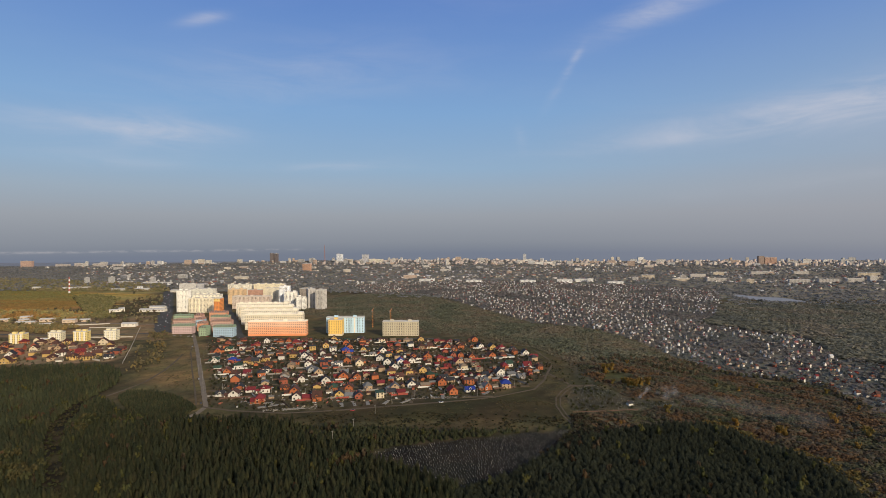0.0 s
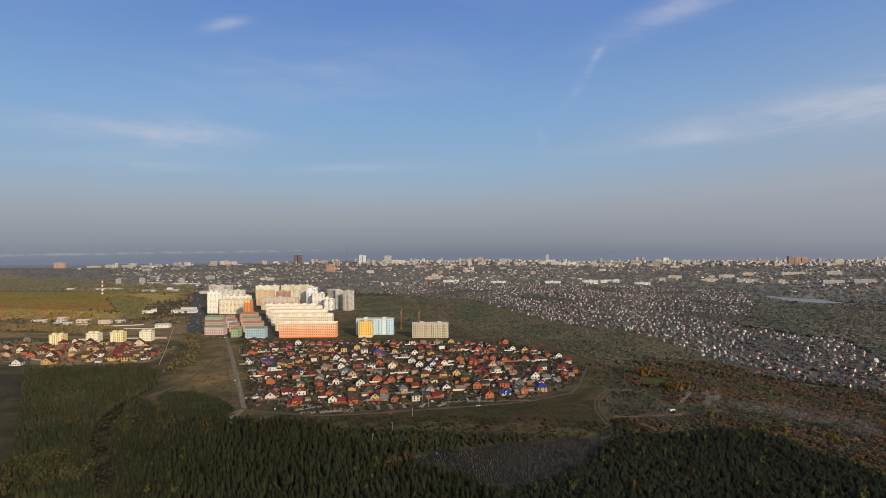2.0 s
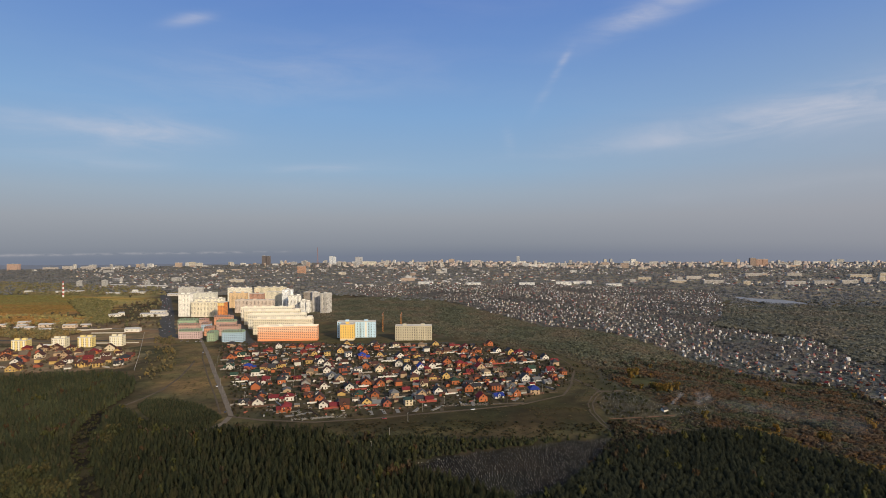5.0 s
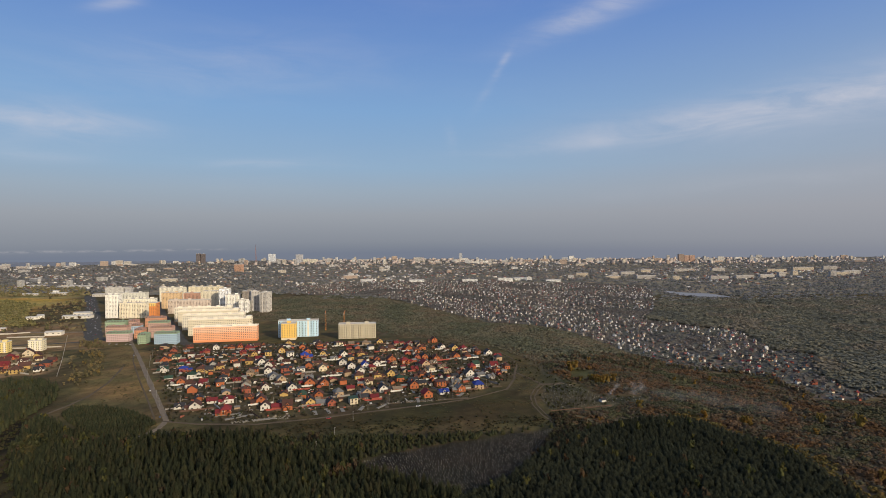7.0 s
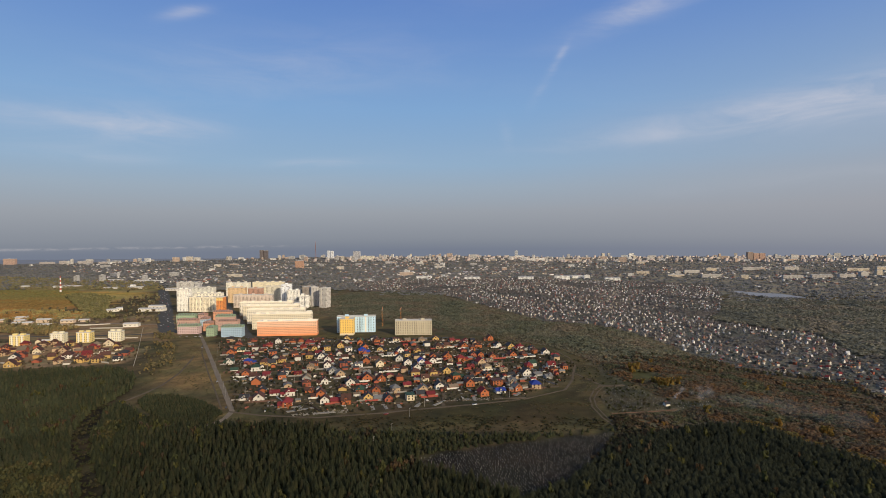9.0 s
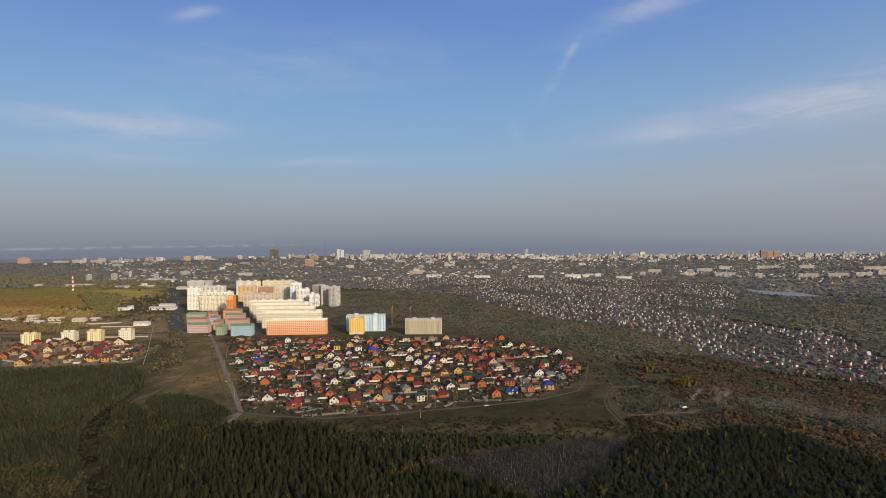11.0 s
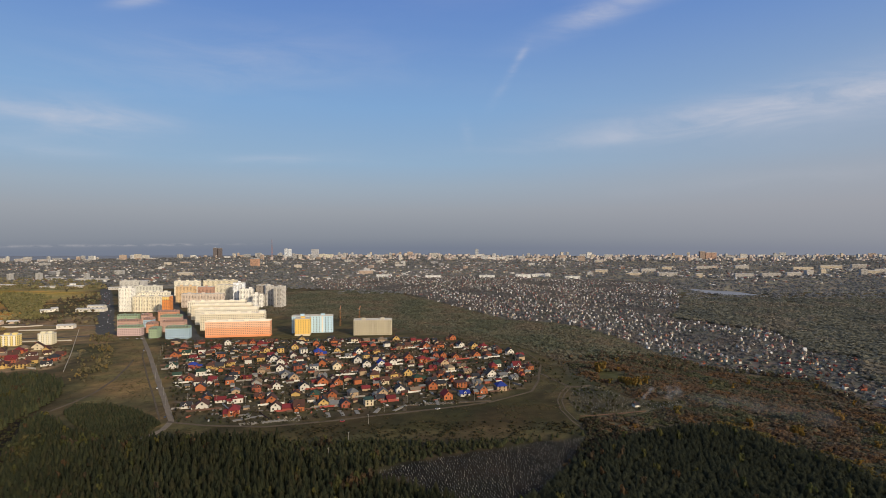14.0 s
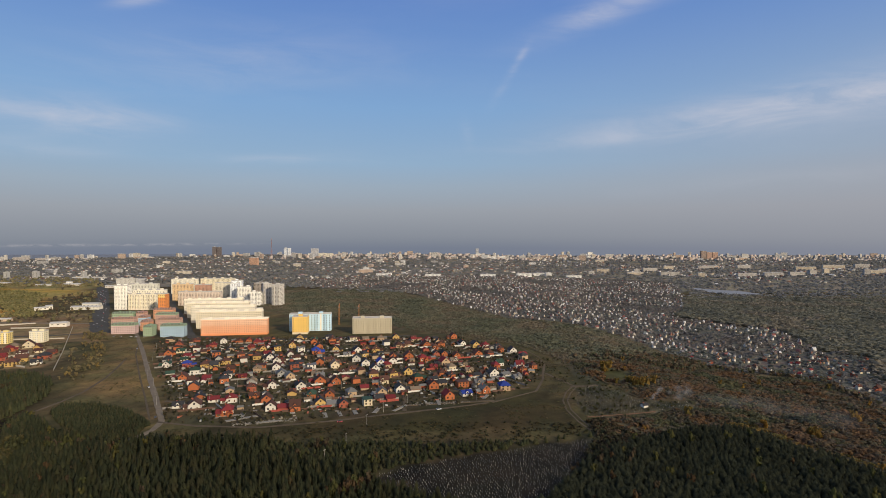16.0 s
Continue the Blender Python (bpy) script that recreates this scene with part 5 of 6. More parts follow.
def leaf_template(seed, clumps=60, size=0.13, limbs=3):
    """A crown of many small bent leaf clumps round uneven boughs, with a forked trunk."""
    r = random.Random(seed)
    v, f, sh = [], [], []
    lobes = [(r.uniform(-0.36, 0.36), r.uniform(-0.36, 0.36), r.uniform(0.30, 0.88), r.uniform(0.12, 0.24)) for _ in range(7)]
    for _ in range(clumps):
        lx, ly, lz, lr = r.choice(lobes)
        d = Vector((r.gauss(0, 1), r.gauss(0, 1), r.gauss(0, 0.9))).normalized()
        q = lr * r.uniform(0.7, 1.05)
        c = Vector((lx, ly, lz)) + d * q
        n = (d + Vector((r.gauss(0, 0.3), r.gauss(0, 0.3), r.gauss(0.25, 0.3)))).normalized()
        u = n.orthogonal().normalized()
        w = n.cross(u)
        s = size * r.uniform(0.6, 1.3)
        k = len(v)
        for a, b in ((-1, -0.7), (0.9, -0.8), (0.7, 0.9), (-0.8, 0.8)):
            v.append(tuple(c + (u * a + w * b) * s * r.uniform(0.7, 1.1) - n * 0.25 * s * r.random()))
            # upward clumps toned lighter: light from above put into the colour
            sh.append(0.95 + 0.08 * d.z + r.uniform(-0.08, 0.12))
        f += [(k, k + 1, k + 2), (k, k + 2, k + 3)]
    k = len(v)   # the dense inside of the crown, uneven, between the sprays
    # its rings are toned below the top, as painted inner shade
    for z, rad, off in ((0.22, 0.30, 0.0), (0.55, 0.25, 0.6)):
        for i in range(5):
            w, q = off + 1.2566 * (i + r.uniform(-0.3, 0.3)), rad * r.uniform(0.5, 1.3)
            v.append((math.cos(w) * q, math.sin(w) * q, z + r.uniform(-0.12, 0.12)))
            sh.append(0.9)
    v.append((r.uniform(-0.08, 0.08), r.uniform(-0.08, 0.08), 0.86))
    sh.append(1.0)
    for i in range(5):
        j = (i + 1) % 5
        f += [(k + i, k + j, k + 5 + i), (k + j, k + 5 + j, k + 5 + i), (k + 5 + i, k + 5 + j, k + 10)]
    for lx, ly, lz, lr in lobes[:limbs]:
        k = len(v)
        v += [(-0.02, -0.015, -0.05), (0.025, -0.01, -0.05), (0.0, 0.025, -0.05), (lx, ly, lz)]
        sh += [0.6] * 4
        f += [(k, k + 1, k + 3), (k + 1, k + 2, k + 3), (k + 2, k, k + 3)]
    return np.array(v, np.float32), np.array(f, np.int32), np.array(sh, np.float32)


PINE_T = [pine_template(i) for i in range(8)]
PINE_FAR_T = [pine_template(30 + i, 4, 6) for i in range(6)]
LEAF_T = [leaf_template(20 + i, 90, 0.095) for i in range(6)]
BUSH_T = [leaf_template(40 + i, 46, 0.125) for i in range(6)]
MID_T = [leaf_template(80 + i, 20, 0.16, limbs=0) for i in range(6)]
FAR_T = [leaf_template(60 + i, 9, 0.21, limbs=0) for i in range(6)]
GREENS = [(0.053, 0.057, 0.029), (0.046, 0.051, 0.027), (0.062, 0.062, 0.030), (0.043, 0.048, 0.026), (0.060, 0.057, 0.030)]
AUTUMN = [(0.126, 0.090, 0.056), (0.115, 0.088, 0.058), (0.100, 0.089, 0.056), (0.132, 0.085, 0.049), (0.107, 0.086, 0.062), (0.094, 0.088, 0.056)]
GOLD = [(0.20, 0.115, 0.028), (0.175, 0.112, 0.032), (0.19, 0.085, 0.030), (0.15, 0.11, 0.032)]
# far foliage: distance haze is put into these pale greys
HAZE_GREYS = [(0.205, 0.200, 0.194), (0.194, 0.194, 0.192), (0.214, 0.205, 0.196), (0.188, 0.190, 0.184)]
OLIVE_LOW = [(0.092, 0.090, 0.051), (0.082, 0.085, 0.047), (0.102, 0.093, 0.056)]
RUST = [(0.140, 0.082, 0.046), (0.120, 0.077, 0.048), (0.148, 0.088, 0.043), (0.112, 0.078, 0.050)]
OLIVE = [(0.215, 0.178, 0.090), (0.190, 0.168, 0.086), (0.230, 0.180, 0.096), (0.180, 0.165, 0.084)]


def place(spots, rnd, colors, size, tall, vary=0.3):
    out = []
    for x, y in spots:
        k = rnd.uniform(1 - vary, 1 + vary)
        out.append((x, y, land(x, y), size * k * rnd.uniform(0.85, 1.15), tall * k, rnd.uniform(0, 6.28), np.array(rnd.choice(colors)) * rnd.uniform(0.85, 1.15)))
    return out


def tree_things(name, template, places, mat, bark, label, category, group):
    """Single trees, each a trunk and a crown on shared meshes."""
    crowns = []
    for i, (v, f, sh) in enumerate(template[:4]):
        me = bpy.data.meshes.new("crown")
        me.from_pydata(v.tolist(), [], f.tolist())
        att = me.color_attributes.new("tone", "FLOAT_COLOR", "POINT")
        base = np.array(places[i][6])
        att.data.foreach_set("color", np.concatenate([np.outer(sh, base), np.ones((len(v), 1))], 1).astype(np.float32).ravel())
        me.materials.append(mat)
        if mat is NEEDLE:
            me.polygons.foreach_set("use_smooth", np.ones(len(f), bool))
            me.normals_split_custom_set_from_vertices(crown_normals(v))
        crowns.append(me)
    stem = Shape().tube((0, 0, -0.08), (0.01, 0.0, 0.35), 0.03, 0.02, 5).tube((0.01, 0, 0.35), (0, 0.01, 0.7), 0.02, 0.006, 5).mesh("trunk", bark)
    for i, (x, y, z, s, h, a, _) in enumerate(places):
        ob = new(name)
        ob.matrix_basis = pose(x, y, z, 0, 0, math.degrees(a))
        tagged(ob, label, category, group)
        for nm, me in (("trunk", stem), ("crown", crowns[i % len(crowns)])):
            part(nm, me, None, ob, at=Matrix.Diagonal((s, s, h, 1)))


def drift(x, y, size, seed):
    """Slow variation over the land, about -1 to 1."""
    return noise.noise(Vector((x / size, y / size, seed))) + 0.5 * noise.noise(Vector((2.3 * x / size, 2.3 * y / size, seed + 9)))


def build_trees():
    rnd = random.Random(99)
    bark = material("pine_bark", (0.10, 0.065, 0.045), 0.95, 3.0, 0.3, 0.3)
    blocked = lambda x, y: inside(x, y, CLEARING) or edge_distance(x, y, [(-381, 542), (-383, 515), (-384, 498)], False) < 5
    west = [p for p in scatter(PINES_WEST, 3.5, rnd, jitter=0.6) if not blocked(*p) and p[1] > 290 and not inside(*p, MEADOW) and not inside(*p, COTTAGES) and p[0] > -1.05 * p[1]
            and not inside(*p, YOUNG_PINES) and not (p[0] > -230 and p[1] > 435 and rnd.random() < smooth((p[1] - 435) / 35) * 0.9)]
    young = [p for p in scatter(YOUNG_PINES, 2.4, rnd, jitter=0.35)]
    east = [p for p in scatter(PINES_EAST, 3.1, rnd, jitter=0.55) if p[1] > 290]
    pl, mixed = [], []
    for x, y in west + east + young:
        n = drift(x, y, 50, 5.0) + 0.2 * drift(x, y, 9, 2.0)
        corner = -430 < x < -300 and y < 325
        planted = inside(x, y, YOUNG_PINES)
        if not planted and (n > (0.62 if x < -10 else 0.85) or rnd.random() < (0.025 if x < -10 else 0.012) or (corner and n > 0.1)):
            mixed.append((x, y))
            continue
        size, tall, c = 5.0, 8.4, np.array(rnd.choice(GREENS))
        if planted:
            size, tall, c = 3.6, 3.8, c * 1.15
        elif x > -8 and inside(x, y, PINES_EAST):
            size, tall, c = 5.2, 5.0, np.array((0.044, 0.048, 0.030)) * rnd.uniform(0.85, 1.2)
        elif -150 < x < 90 and y > 398 - 0.1 * x:
            size, tall, c = 3.6, 3.8, c * 1.2
        # lighter towards the west: front light and haze painted into the needles
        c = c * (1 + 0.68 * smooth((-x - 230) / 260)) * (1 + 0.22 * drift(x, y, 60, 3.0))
        k = rnd.uniform(0.7, 1.25)
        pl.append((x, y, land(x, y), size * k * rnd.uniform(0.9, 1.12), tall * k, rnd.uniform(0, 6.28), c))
    # single trees: the nearest row of the wood
    single = [p for p in pl if p[1] < 352 and -215 < p[0] < 240][:260]
    chosen = {(p[0], p[1]) for p in single}
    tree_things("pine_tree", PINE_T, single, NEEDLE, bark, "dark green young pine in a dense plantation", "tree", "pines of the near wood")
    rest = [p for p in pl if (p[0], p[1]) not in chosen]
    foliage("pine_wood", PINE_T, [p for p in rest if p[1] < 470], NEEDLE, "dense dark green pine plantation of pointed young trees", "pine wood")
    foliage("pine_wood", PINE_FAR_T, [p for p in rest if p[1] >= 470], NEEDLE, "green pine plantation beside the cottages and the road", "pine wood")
    ml = place(mixed, rnd, [(0.075, 0.072, 0.026), (0.066, 0.068, 0.026), (0.064, 0.048, 0.030), (0.058, 0.062, 0.024), (0.085, 0.076, 0.024), (0.080, 0.052, 0.028)], 5.0, 8.0)
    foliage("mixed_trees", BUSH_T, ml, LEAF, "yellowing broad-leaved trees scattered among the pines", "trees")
    spots = [p for p in scatter([(-350, 352), (-290, 350), (-262, 318), (-300, 290), (-360, 300)], 4.5, rnd) if not inside(*p, CLEARING) and drift(*p, 30, 4.0) > -0.1]
    spots += [p for p in scatter([(-345, 436), (-322, 430), (-312, 398), (-326, 396)], 4.5, rnd)]
    foliage("yellow_trees", LEAF_T, place(spots, rnd, [(0.066, 0.064, 0.028), (0.058, 0.060, 0.027), (0.074, 0.064, 0.028)], 5.6, 9.0), LEAF, "yellow green broad-leaved trees beside the pines", "trees")
    # thickets on the eastern slope: lumpy, in drifts of brown, olive and rust
    spots = [p for p in scatter(SHRUBS_EAST, 3.5, rnd) if not inside(*p, GRAVES_FAR) and not inside(*p, PINES_EAST) and not inside(*p, GRASS_PATCH) and p[0] < 0.86 * p[1] + 50]
    near, farther, golden = [], [], []
    for x, y in spots:
        n, m = drift(x, y, 42, 8.0), drift(x, y, 26, 3.0)
        if m < -0.55:
            continue
        hue = RUST if n > 0.28 else AUTUMN if n > -0.22 else OLIVE_LOW
        e = 0.45 + 0.55 * smooth(edge_distance(x, y, SHRUBS_EAST) / 26)
        if x > 205 and y < 500 and edge_distance(x, y, PINES_EAST) < 13 + 6 * m:
            hue = [(0.158, 0.118, 0.040), (0.136, 0.112, 0.042), (0.170, 0.116, 0.042)]
        q = place([(x, y)], rnd, hue, (6.2 + 1.8 * m) * e, (3.1 + 1.5 * m) * e, 0.35)[0]
        if math.hypot(x - 172, y - 614) < 9 or math.hypot(x - 151, y - 664) < 5 or math.hypot(x - 261, y - 478) < 4 or rnd.random() < 0.004:
            golden.append((*q[:3], q[3] * 1.05, q[4] * 2.8, q[5], np.array(rnd.choice(GOLD))))
        else:
            (near if y < 560 else farther).append(q)
    lone = golden[:70]
    tree_things("autumn_tree", LEAF_T, lone, LEAF, bark, "golden autumn tree among brown thickets", "tree", "golden trees on the slope")
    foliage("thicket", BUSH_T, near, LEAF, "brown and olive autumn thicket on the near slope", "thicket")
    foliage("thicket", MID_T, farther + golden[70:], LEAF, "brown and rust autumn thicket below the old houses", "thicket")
    # woods farther off, their colours lifted and greyed to paint in haze
    wood = []
    for x, y in scatter(WOOD_MIDDLE, 4.6, rnd):
        n = drift(x, y, 75, 2.0) + 0.3 * drift(x, y, 20, 4.0)
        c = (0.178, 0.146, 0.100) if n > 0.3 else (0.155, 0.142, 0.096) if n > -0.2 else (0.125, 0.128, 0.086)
        e = 0.5 + 0.5 * smooth(edge_distance(x, y, WOOD_MIDDLE) / 40)
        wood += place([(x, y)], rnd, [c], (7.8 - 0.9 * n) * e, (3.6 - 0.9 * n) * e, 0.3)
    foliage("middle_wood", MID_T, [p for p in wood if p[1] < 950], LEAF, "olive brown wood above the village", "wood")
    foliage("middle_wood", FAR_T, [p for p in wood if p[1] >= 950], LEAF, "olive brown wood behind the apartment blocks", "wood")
    valley = []
    for x, y in scatter(WOOD_VALLEY, 6.4, rnd):
        if x < 0.9 * y + 60:
            n = drift(x, y, 110, 4.0)
            if n < -0.75:
                continue
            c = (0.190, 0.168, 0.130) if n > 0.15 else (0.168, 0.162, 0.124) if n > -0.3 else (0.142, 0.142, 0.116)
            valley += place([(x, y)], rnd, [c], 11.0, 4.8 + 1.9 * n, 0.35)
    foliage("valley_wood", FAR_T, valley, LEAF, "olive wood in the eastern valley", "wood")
    spots = scatter([(130, 740), (250, 700), (296, 738), (356, 712), (402, 678), (395, 643), (398, 588), (404, 592), (400, 643), (406, 682), (360, 718), (302, 745), (278, 790)], 4.6, rnd)
    foliage("slope_trees", MID_T, place(spots, rnd, AUTUMN + OLIVE_LOW, 6.4, 5.0, 0.4), LEAF, "brown and olive trees between thicket and old houses", "trees")
    # meadow tufts in front of the houses, and the band of shrubs below them
    tufts = [(0.105, 0.084, 0.042), (0.118, 0.090, 0.044), (0.094, 0.082, 0.040), (0.086, 0.082, 0.038), (0.126, 0.098, 0.048)]
    spots = [(x, y) for x, y in scatter([(-240, 430), (-60, 430), (60, 460), (96, 480), (86, 560), (20, 552), (-78, 512), (-172, 478), (-250, 472)], 2.0, rnd)
             if not inside(x, y, GRAVES_NEAR) and rnd.random() < 0.05 + 0.5 * drift(x, y, 22, 1.0) + 0.4 * smooth((470 + 0.12 * x - y) / 35)]
    foliage("scrub", FAR_T, place(spots, rnd, [tuple(v * 0.75 for v in c) for c in tufts], 2.6, 0.30, 0.5), LEAF, "low brown tufts over the rough meadow", "scrub")
    spots = [(x, y) for x, y in scatter([(-210, 455), (-60, 448), (20, 454), (92, 476), (80, 500), (-60, 492), (-150, 474)], 2.6, rnd)
             if not inside(x, y, GRAVES_NEAR) and rnd.random() < 0.30 + 0.6 * drift(x, y, 30, 14.0)]
    foliage("scrub", MID_T, place(spots, rnd, [(0.046, 0.042, 0.023), (0.040, 0.041, 0.022), (0.054, 0.044, 0.024)], 2.4, 1.3, 0.5), LEAF, "dark low bushes at the foot of the meadow", "scrub")
    spots = [p for p in scatter(OPEN_STRIP, 2.6, rnd) if rnd.random() < 0.15 + 0.4 * drift(*p, 25, 6.0) and edge_distance(*p, [(-513, 860), (-439, 759), (-354, 631), (-294, 540), (-261, 491)], False) > 6]
    spots += [p for p in scatter([(90, 480), (130, 520), (96, 570), (120, 700), (95, 790), (30, 900), (-60, 920), (60, 800), (92, 700), (70, 600)], 2.6, rnd) if rnd.random() < 0.35 + 0.4 * drift(*p, 25, 7.0)]
    foliage("scrub", FAR_T, place(spots, rnd, tufts, 2.3, 0.36, 0.5), LEAF, "low brown tufts beside the road and the tracks", "scrub")
    spots = [p for p in scatter([(92, 462), (60, 400), (84, 428), (100, 432), (130, 465), (104, 508), (92, 500)], 3.2, rnd)]
    foliage("thicket", BUSH_T, place(spots, rnd, [(0.055, 0.045, 0.030), (0.048, 0.046, 0.026), (0.062, 0.046, 0.028)], 3.8, 3.0, 0.4), LEAF, "dark thicket between the graves and the pines", "thicket")
    spots = [p for p in scatter([(-606, 888), (-568, 892), (-505, 790), (-446, 700), (-408, 606), (-436, 610), (-484, 680), (-540, 775)], 4.0, rnd)
             if rnd.random() < 0.04 + 0.62 * smooth(0.3 + drift(*p, 26, 11.0))]
    tall = place(spots, rnd, [(0.20, 0.155, 0.078), (0.23, 0.165, 0.064), (0.175, 0.145, 0.078), (0.15, 0.125, 0.075), (0.13, 0.115, 0.06)], 3.8, 4.4, 0.5)
    foliage("yellow_thicket", LEAF_T, tall, LEAF, "yellowing thicket beside the cottages", "thicket")
    # bushes in the clearing are added to darken its sunlit floor
    spots = [p for p in scatter(GRAVES_FAR, 4, rnd) if rnd.random() < 0.3] + [p for p in scatter(CLEARING, 3.0, rnd) if rnd.random() < 0.6]
    spots += [p for p in scatter([(88, 610), (130, 615), (150, 640), (125, 720), (95, 760), (84, 700)], 6, rnd) if rnd.random() < 0.35]
    foliage("grave_bushes", BUSH_T, place(spots, rnd, [(0.050, 0.054, 0.024), (0.060, 0.052, 0.028), (0.042, 0.044, 0.020)], 2.4, 2.0, 0.5), LEAF, "dark low bushes between graves and in the clearing", "bushes")
    # golden wood along the front of the field, and olive trees round it
    off_road = lambda p: edge_distance(*p, [(-1100, 1010), (-880, 1000), (-710, 985)], False) > 9
    spots = [p for p in scatter([(-1500, 1180), (-1060, 1150), (-900, 1110), (-860, 1010), (-1010, 1005), (-1250, 1010), (-1700, 1090)], 7.0, rnd) if off_road(p)]
    golden = []
    for x, y in spots:
        n = drift(x, y, 60, 6.0)
        golden += place([(x, y)], rnd, [(0.40, 0.235, 0.08), (0.36, 0.21, 0.078)] if n > 0.0 else [(0.36, 0.29, 0.11), (0.32, 0.26, 0.12)], 7.0, 7.0, 0.3)
    foliage("golden_wood", MID_T, golden, LEAF, "golden autumn wood at the edge of the field", "wood")
    spots = [p for p in scatter([(-990, 870), (-900, 880), (-770, 850), (-780, 930), (-860, 955), (-960, 950), (-1200, 930)], 6.5, rnd) if rnd.random() < 0.8]
    foliage("golden_wood", MID_T, place(spots, rnd, [(0.30, 0.21, 0.085), (0.26, 0.195, 0.09), (0.21, 0.18, 0.085)], 6.0, 6.5, 0.4), LEAF, "golden trees behind the short yellow blocks", "wood")
    spots = [p for p in scatter([(-1060, 1250), (-900, 1090), (-850, 1050), (-800, 1060), (-885, 1125), (-1085, 1425), (-1240, 1524), (-1275, 1468)], 7.5, rnd)]
    foliage("field_wood", MID_T, place(spots, rnd, [(0.22, 0.20, 0.085), (0.24, 0.205, 0.09), (0.19, 0.175, 0.08)], 7.5, 6.5, 0.35), LEAF, "olive trees beside the field", "wood")
    # young birch wood over the old field, green and gold in long drifts
    young = []
    for x, y in scatter([(-2600, 1650), (-1390, 1650), (-1250, 1530), (-1275, 1468), (-1060, 1250), (-1060, 1150), (-1150, 1160), (-2200, 1250)], 7.5, rnd):
        if x < -1.15 * y:
            continue
        n = noise.noise(Vector((x * 0.003, y * 0.016, 6.0))) + 0.12 * rnd.uniform(-1, 1)
        n -= 0.35 * smooth((y - 1330) / 220) - 0.16
        c = (0.37, 0.235, 0.077) if n > 0.22 else (0.32, 0.25, 0.087) if n > -0.08 else (0.28, 0.248, 0.088)
        young += place([(x, y)], rnd, [c], 8.5, 1.2, 0.25)
    foliage("birch_wood", FAR_T, young, LEAF, "young birch wood turning green and gold", "wood")
    spots = scatter([(-4300, 3700), (-2600, 2450), (-2600, 1680), (-4300, 2500)], 20, rnd)
    foliage("plain_trees", FAR_T, place(spots, rnd, [(0.30, 0.25, 0.17), (0.28, 0.25, 0.16)], 15, 5.0, 0.4), LEAF, "olive trees on the plain before the river", "trees")
    spots = [(x, y) for x, y in scatter([(-1285, 1478), (-1270, 1462), (-1055, 1246), (-895, 1086), (-903, 1096), (-1066, 1258)], 5, rnd)]
    foliage("hedge", BUSH_T, place(spots, rnd, [(0.085, 0.075, 0.042)], 7, 5.0), LEAF, "dark hedge across the yellow field", "hedge")
    spots = [p for p in scatter([(-1500, 1640), (-1000, 1560), (-900, 1330), (-800, 1200), (-660, 1010), (-600, 900), (-700, 850), (-1000, 870), (-1300, 960), (-1100, 1150), (-1040, 1280), (-1060, 1560)], 11, rnd)
             if rnd.random() < 0.35 and edge_distance(*p, [(-600, 925), (-653, 1003), (-740, 1138), (-835, 1282), (-1077, 1641)], False) > 16 and not (-830 < p[0] < -600 and 830 < p[1] < 980)]
    foliage("suburb_trees", MID_T, place(spots, rnd, [tuple(v * 1.1 for v in c) for c in OLIVE + AUTUMN[:3]], 6.5, 6.0, 0.4), LEAF, "olive and brown trees round the warehouses", "trees")
    spots = [p for p in scatter([(-2600, 2400), (-1330, 1990), (-1090, 1660), (-1400, 1660), (-2600, 1680)], 13, rnd) if rnd.random() < 0.75]
    foliage("west_trees", FAR_T, place(spots, rnd, [tuple(v * 1.2 for v in c) for c in OLIVE], 10, 6.0, 0.4), LEAF, "olive trees beyond the yellow field", "trees")
    # trees of gardens, old town and far town
    spots = [p for p in scatter(VILLAGE, 6, rnd) if rnd.random() < 0.7 and min(math.hypot(p[0] - a, p[1] - b) for a, b in TAKEN) > 6.5]
    foliage("garden_trees", MID_T, place(spots, rnd, [(0.07, 0.06, 0.036), (0.050, 0.054, 0.024), (0.070, 0.055, 0.03), (0.045, 0.042, 0.026)], 2.6, 2.4, 0.5), LEAF, "small garden trees between the houses", "trees")
    spots = [p for p in scatter(COTTAGES, 9, rnd) if rnd.random() < 0.4]
    foliage("cottage_trees", MID_T, place(spots, rnd, AUTUMN, 4, 3.6), LEAF, "small trees between the cottages", "trees")
    town = []
    for x, y in scatter(OLD_TOWN, 8.0, rnd):
        n = drift(x, y, 120, 12.0)
        # greyed tones: the haze over the old town is painted in
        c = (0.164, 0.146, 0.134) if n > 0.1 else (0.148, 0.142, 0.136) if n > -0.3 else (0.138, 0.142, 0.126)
        if rnd.random() < 0.72:
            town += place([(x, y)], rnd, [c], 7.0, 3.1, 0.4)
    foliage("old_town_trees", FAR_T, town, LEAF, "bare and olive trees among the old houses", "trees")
    # distant trees carry the haze in their own grey colour
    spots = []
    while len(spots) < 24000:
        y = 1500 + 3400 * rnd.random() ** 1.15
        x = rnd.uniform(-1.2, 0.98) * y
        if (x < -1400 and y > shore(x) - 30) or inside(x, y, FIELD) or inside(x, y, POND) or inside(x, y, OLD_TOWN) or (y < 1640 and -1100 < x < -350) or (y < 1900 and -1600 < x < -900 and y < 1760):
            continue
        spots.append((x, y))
    pl = [(x, y, z, s * (0.7 + y / 4000), h, a, c) for x, y, z, s, h, a, c in place(spots, rnd, HAZE_GREYS, 11, 5.5, 0.4)]
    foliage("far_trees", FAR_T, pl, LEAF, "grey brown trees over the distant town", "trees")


build_trees()


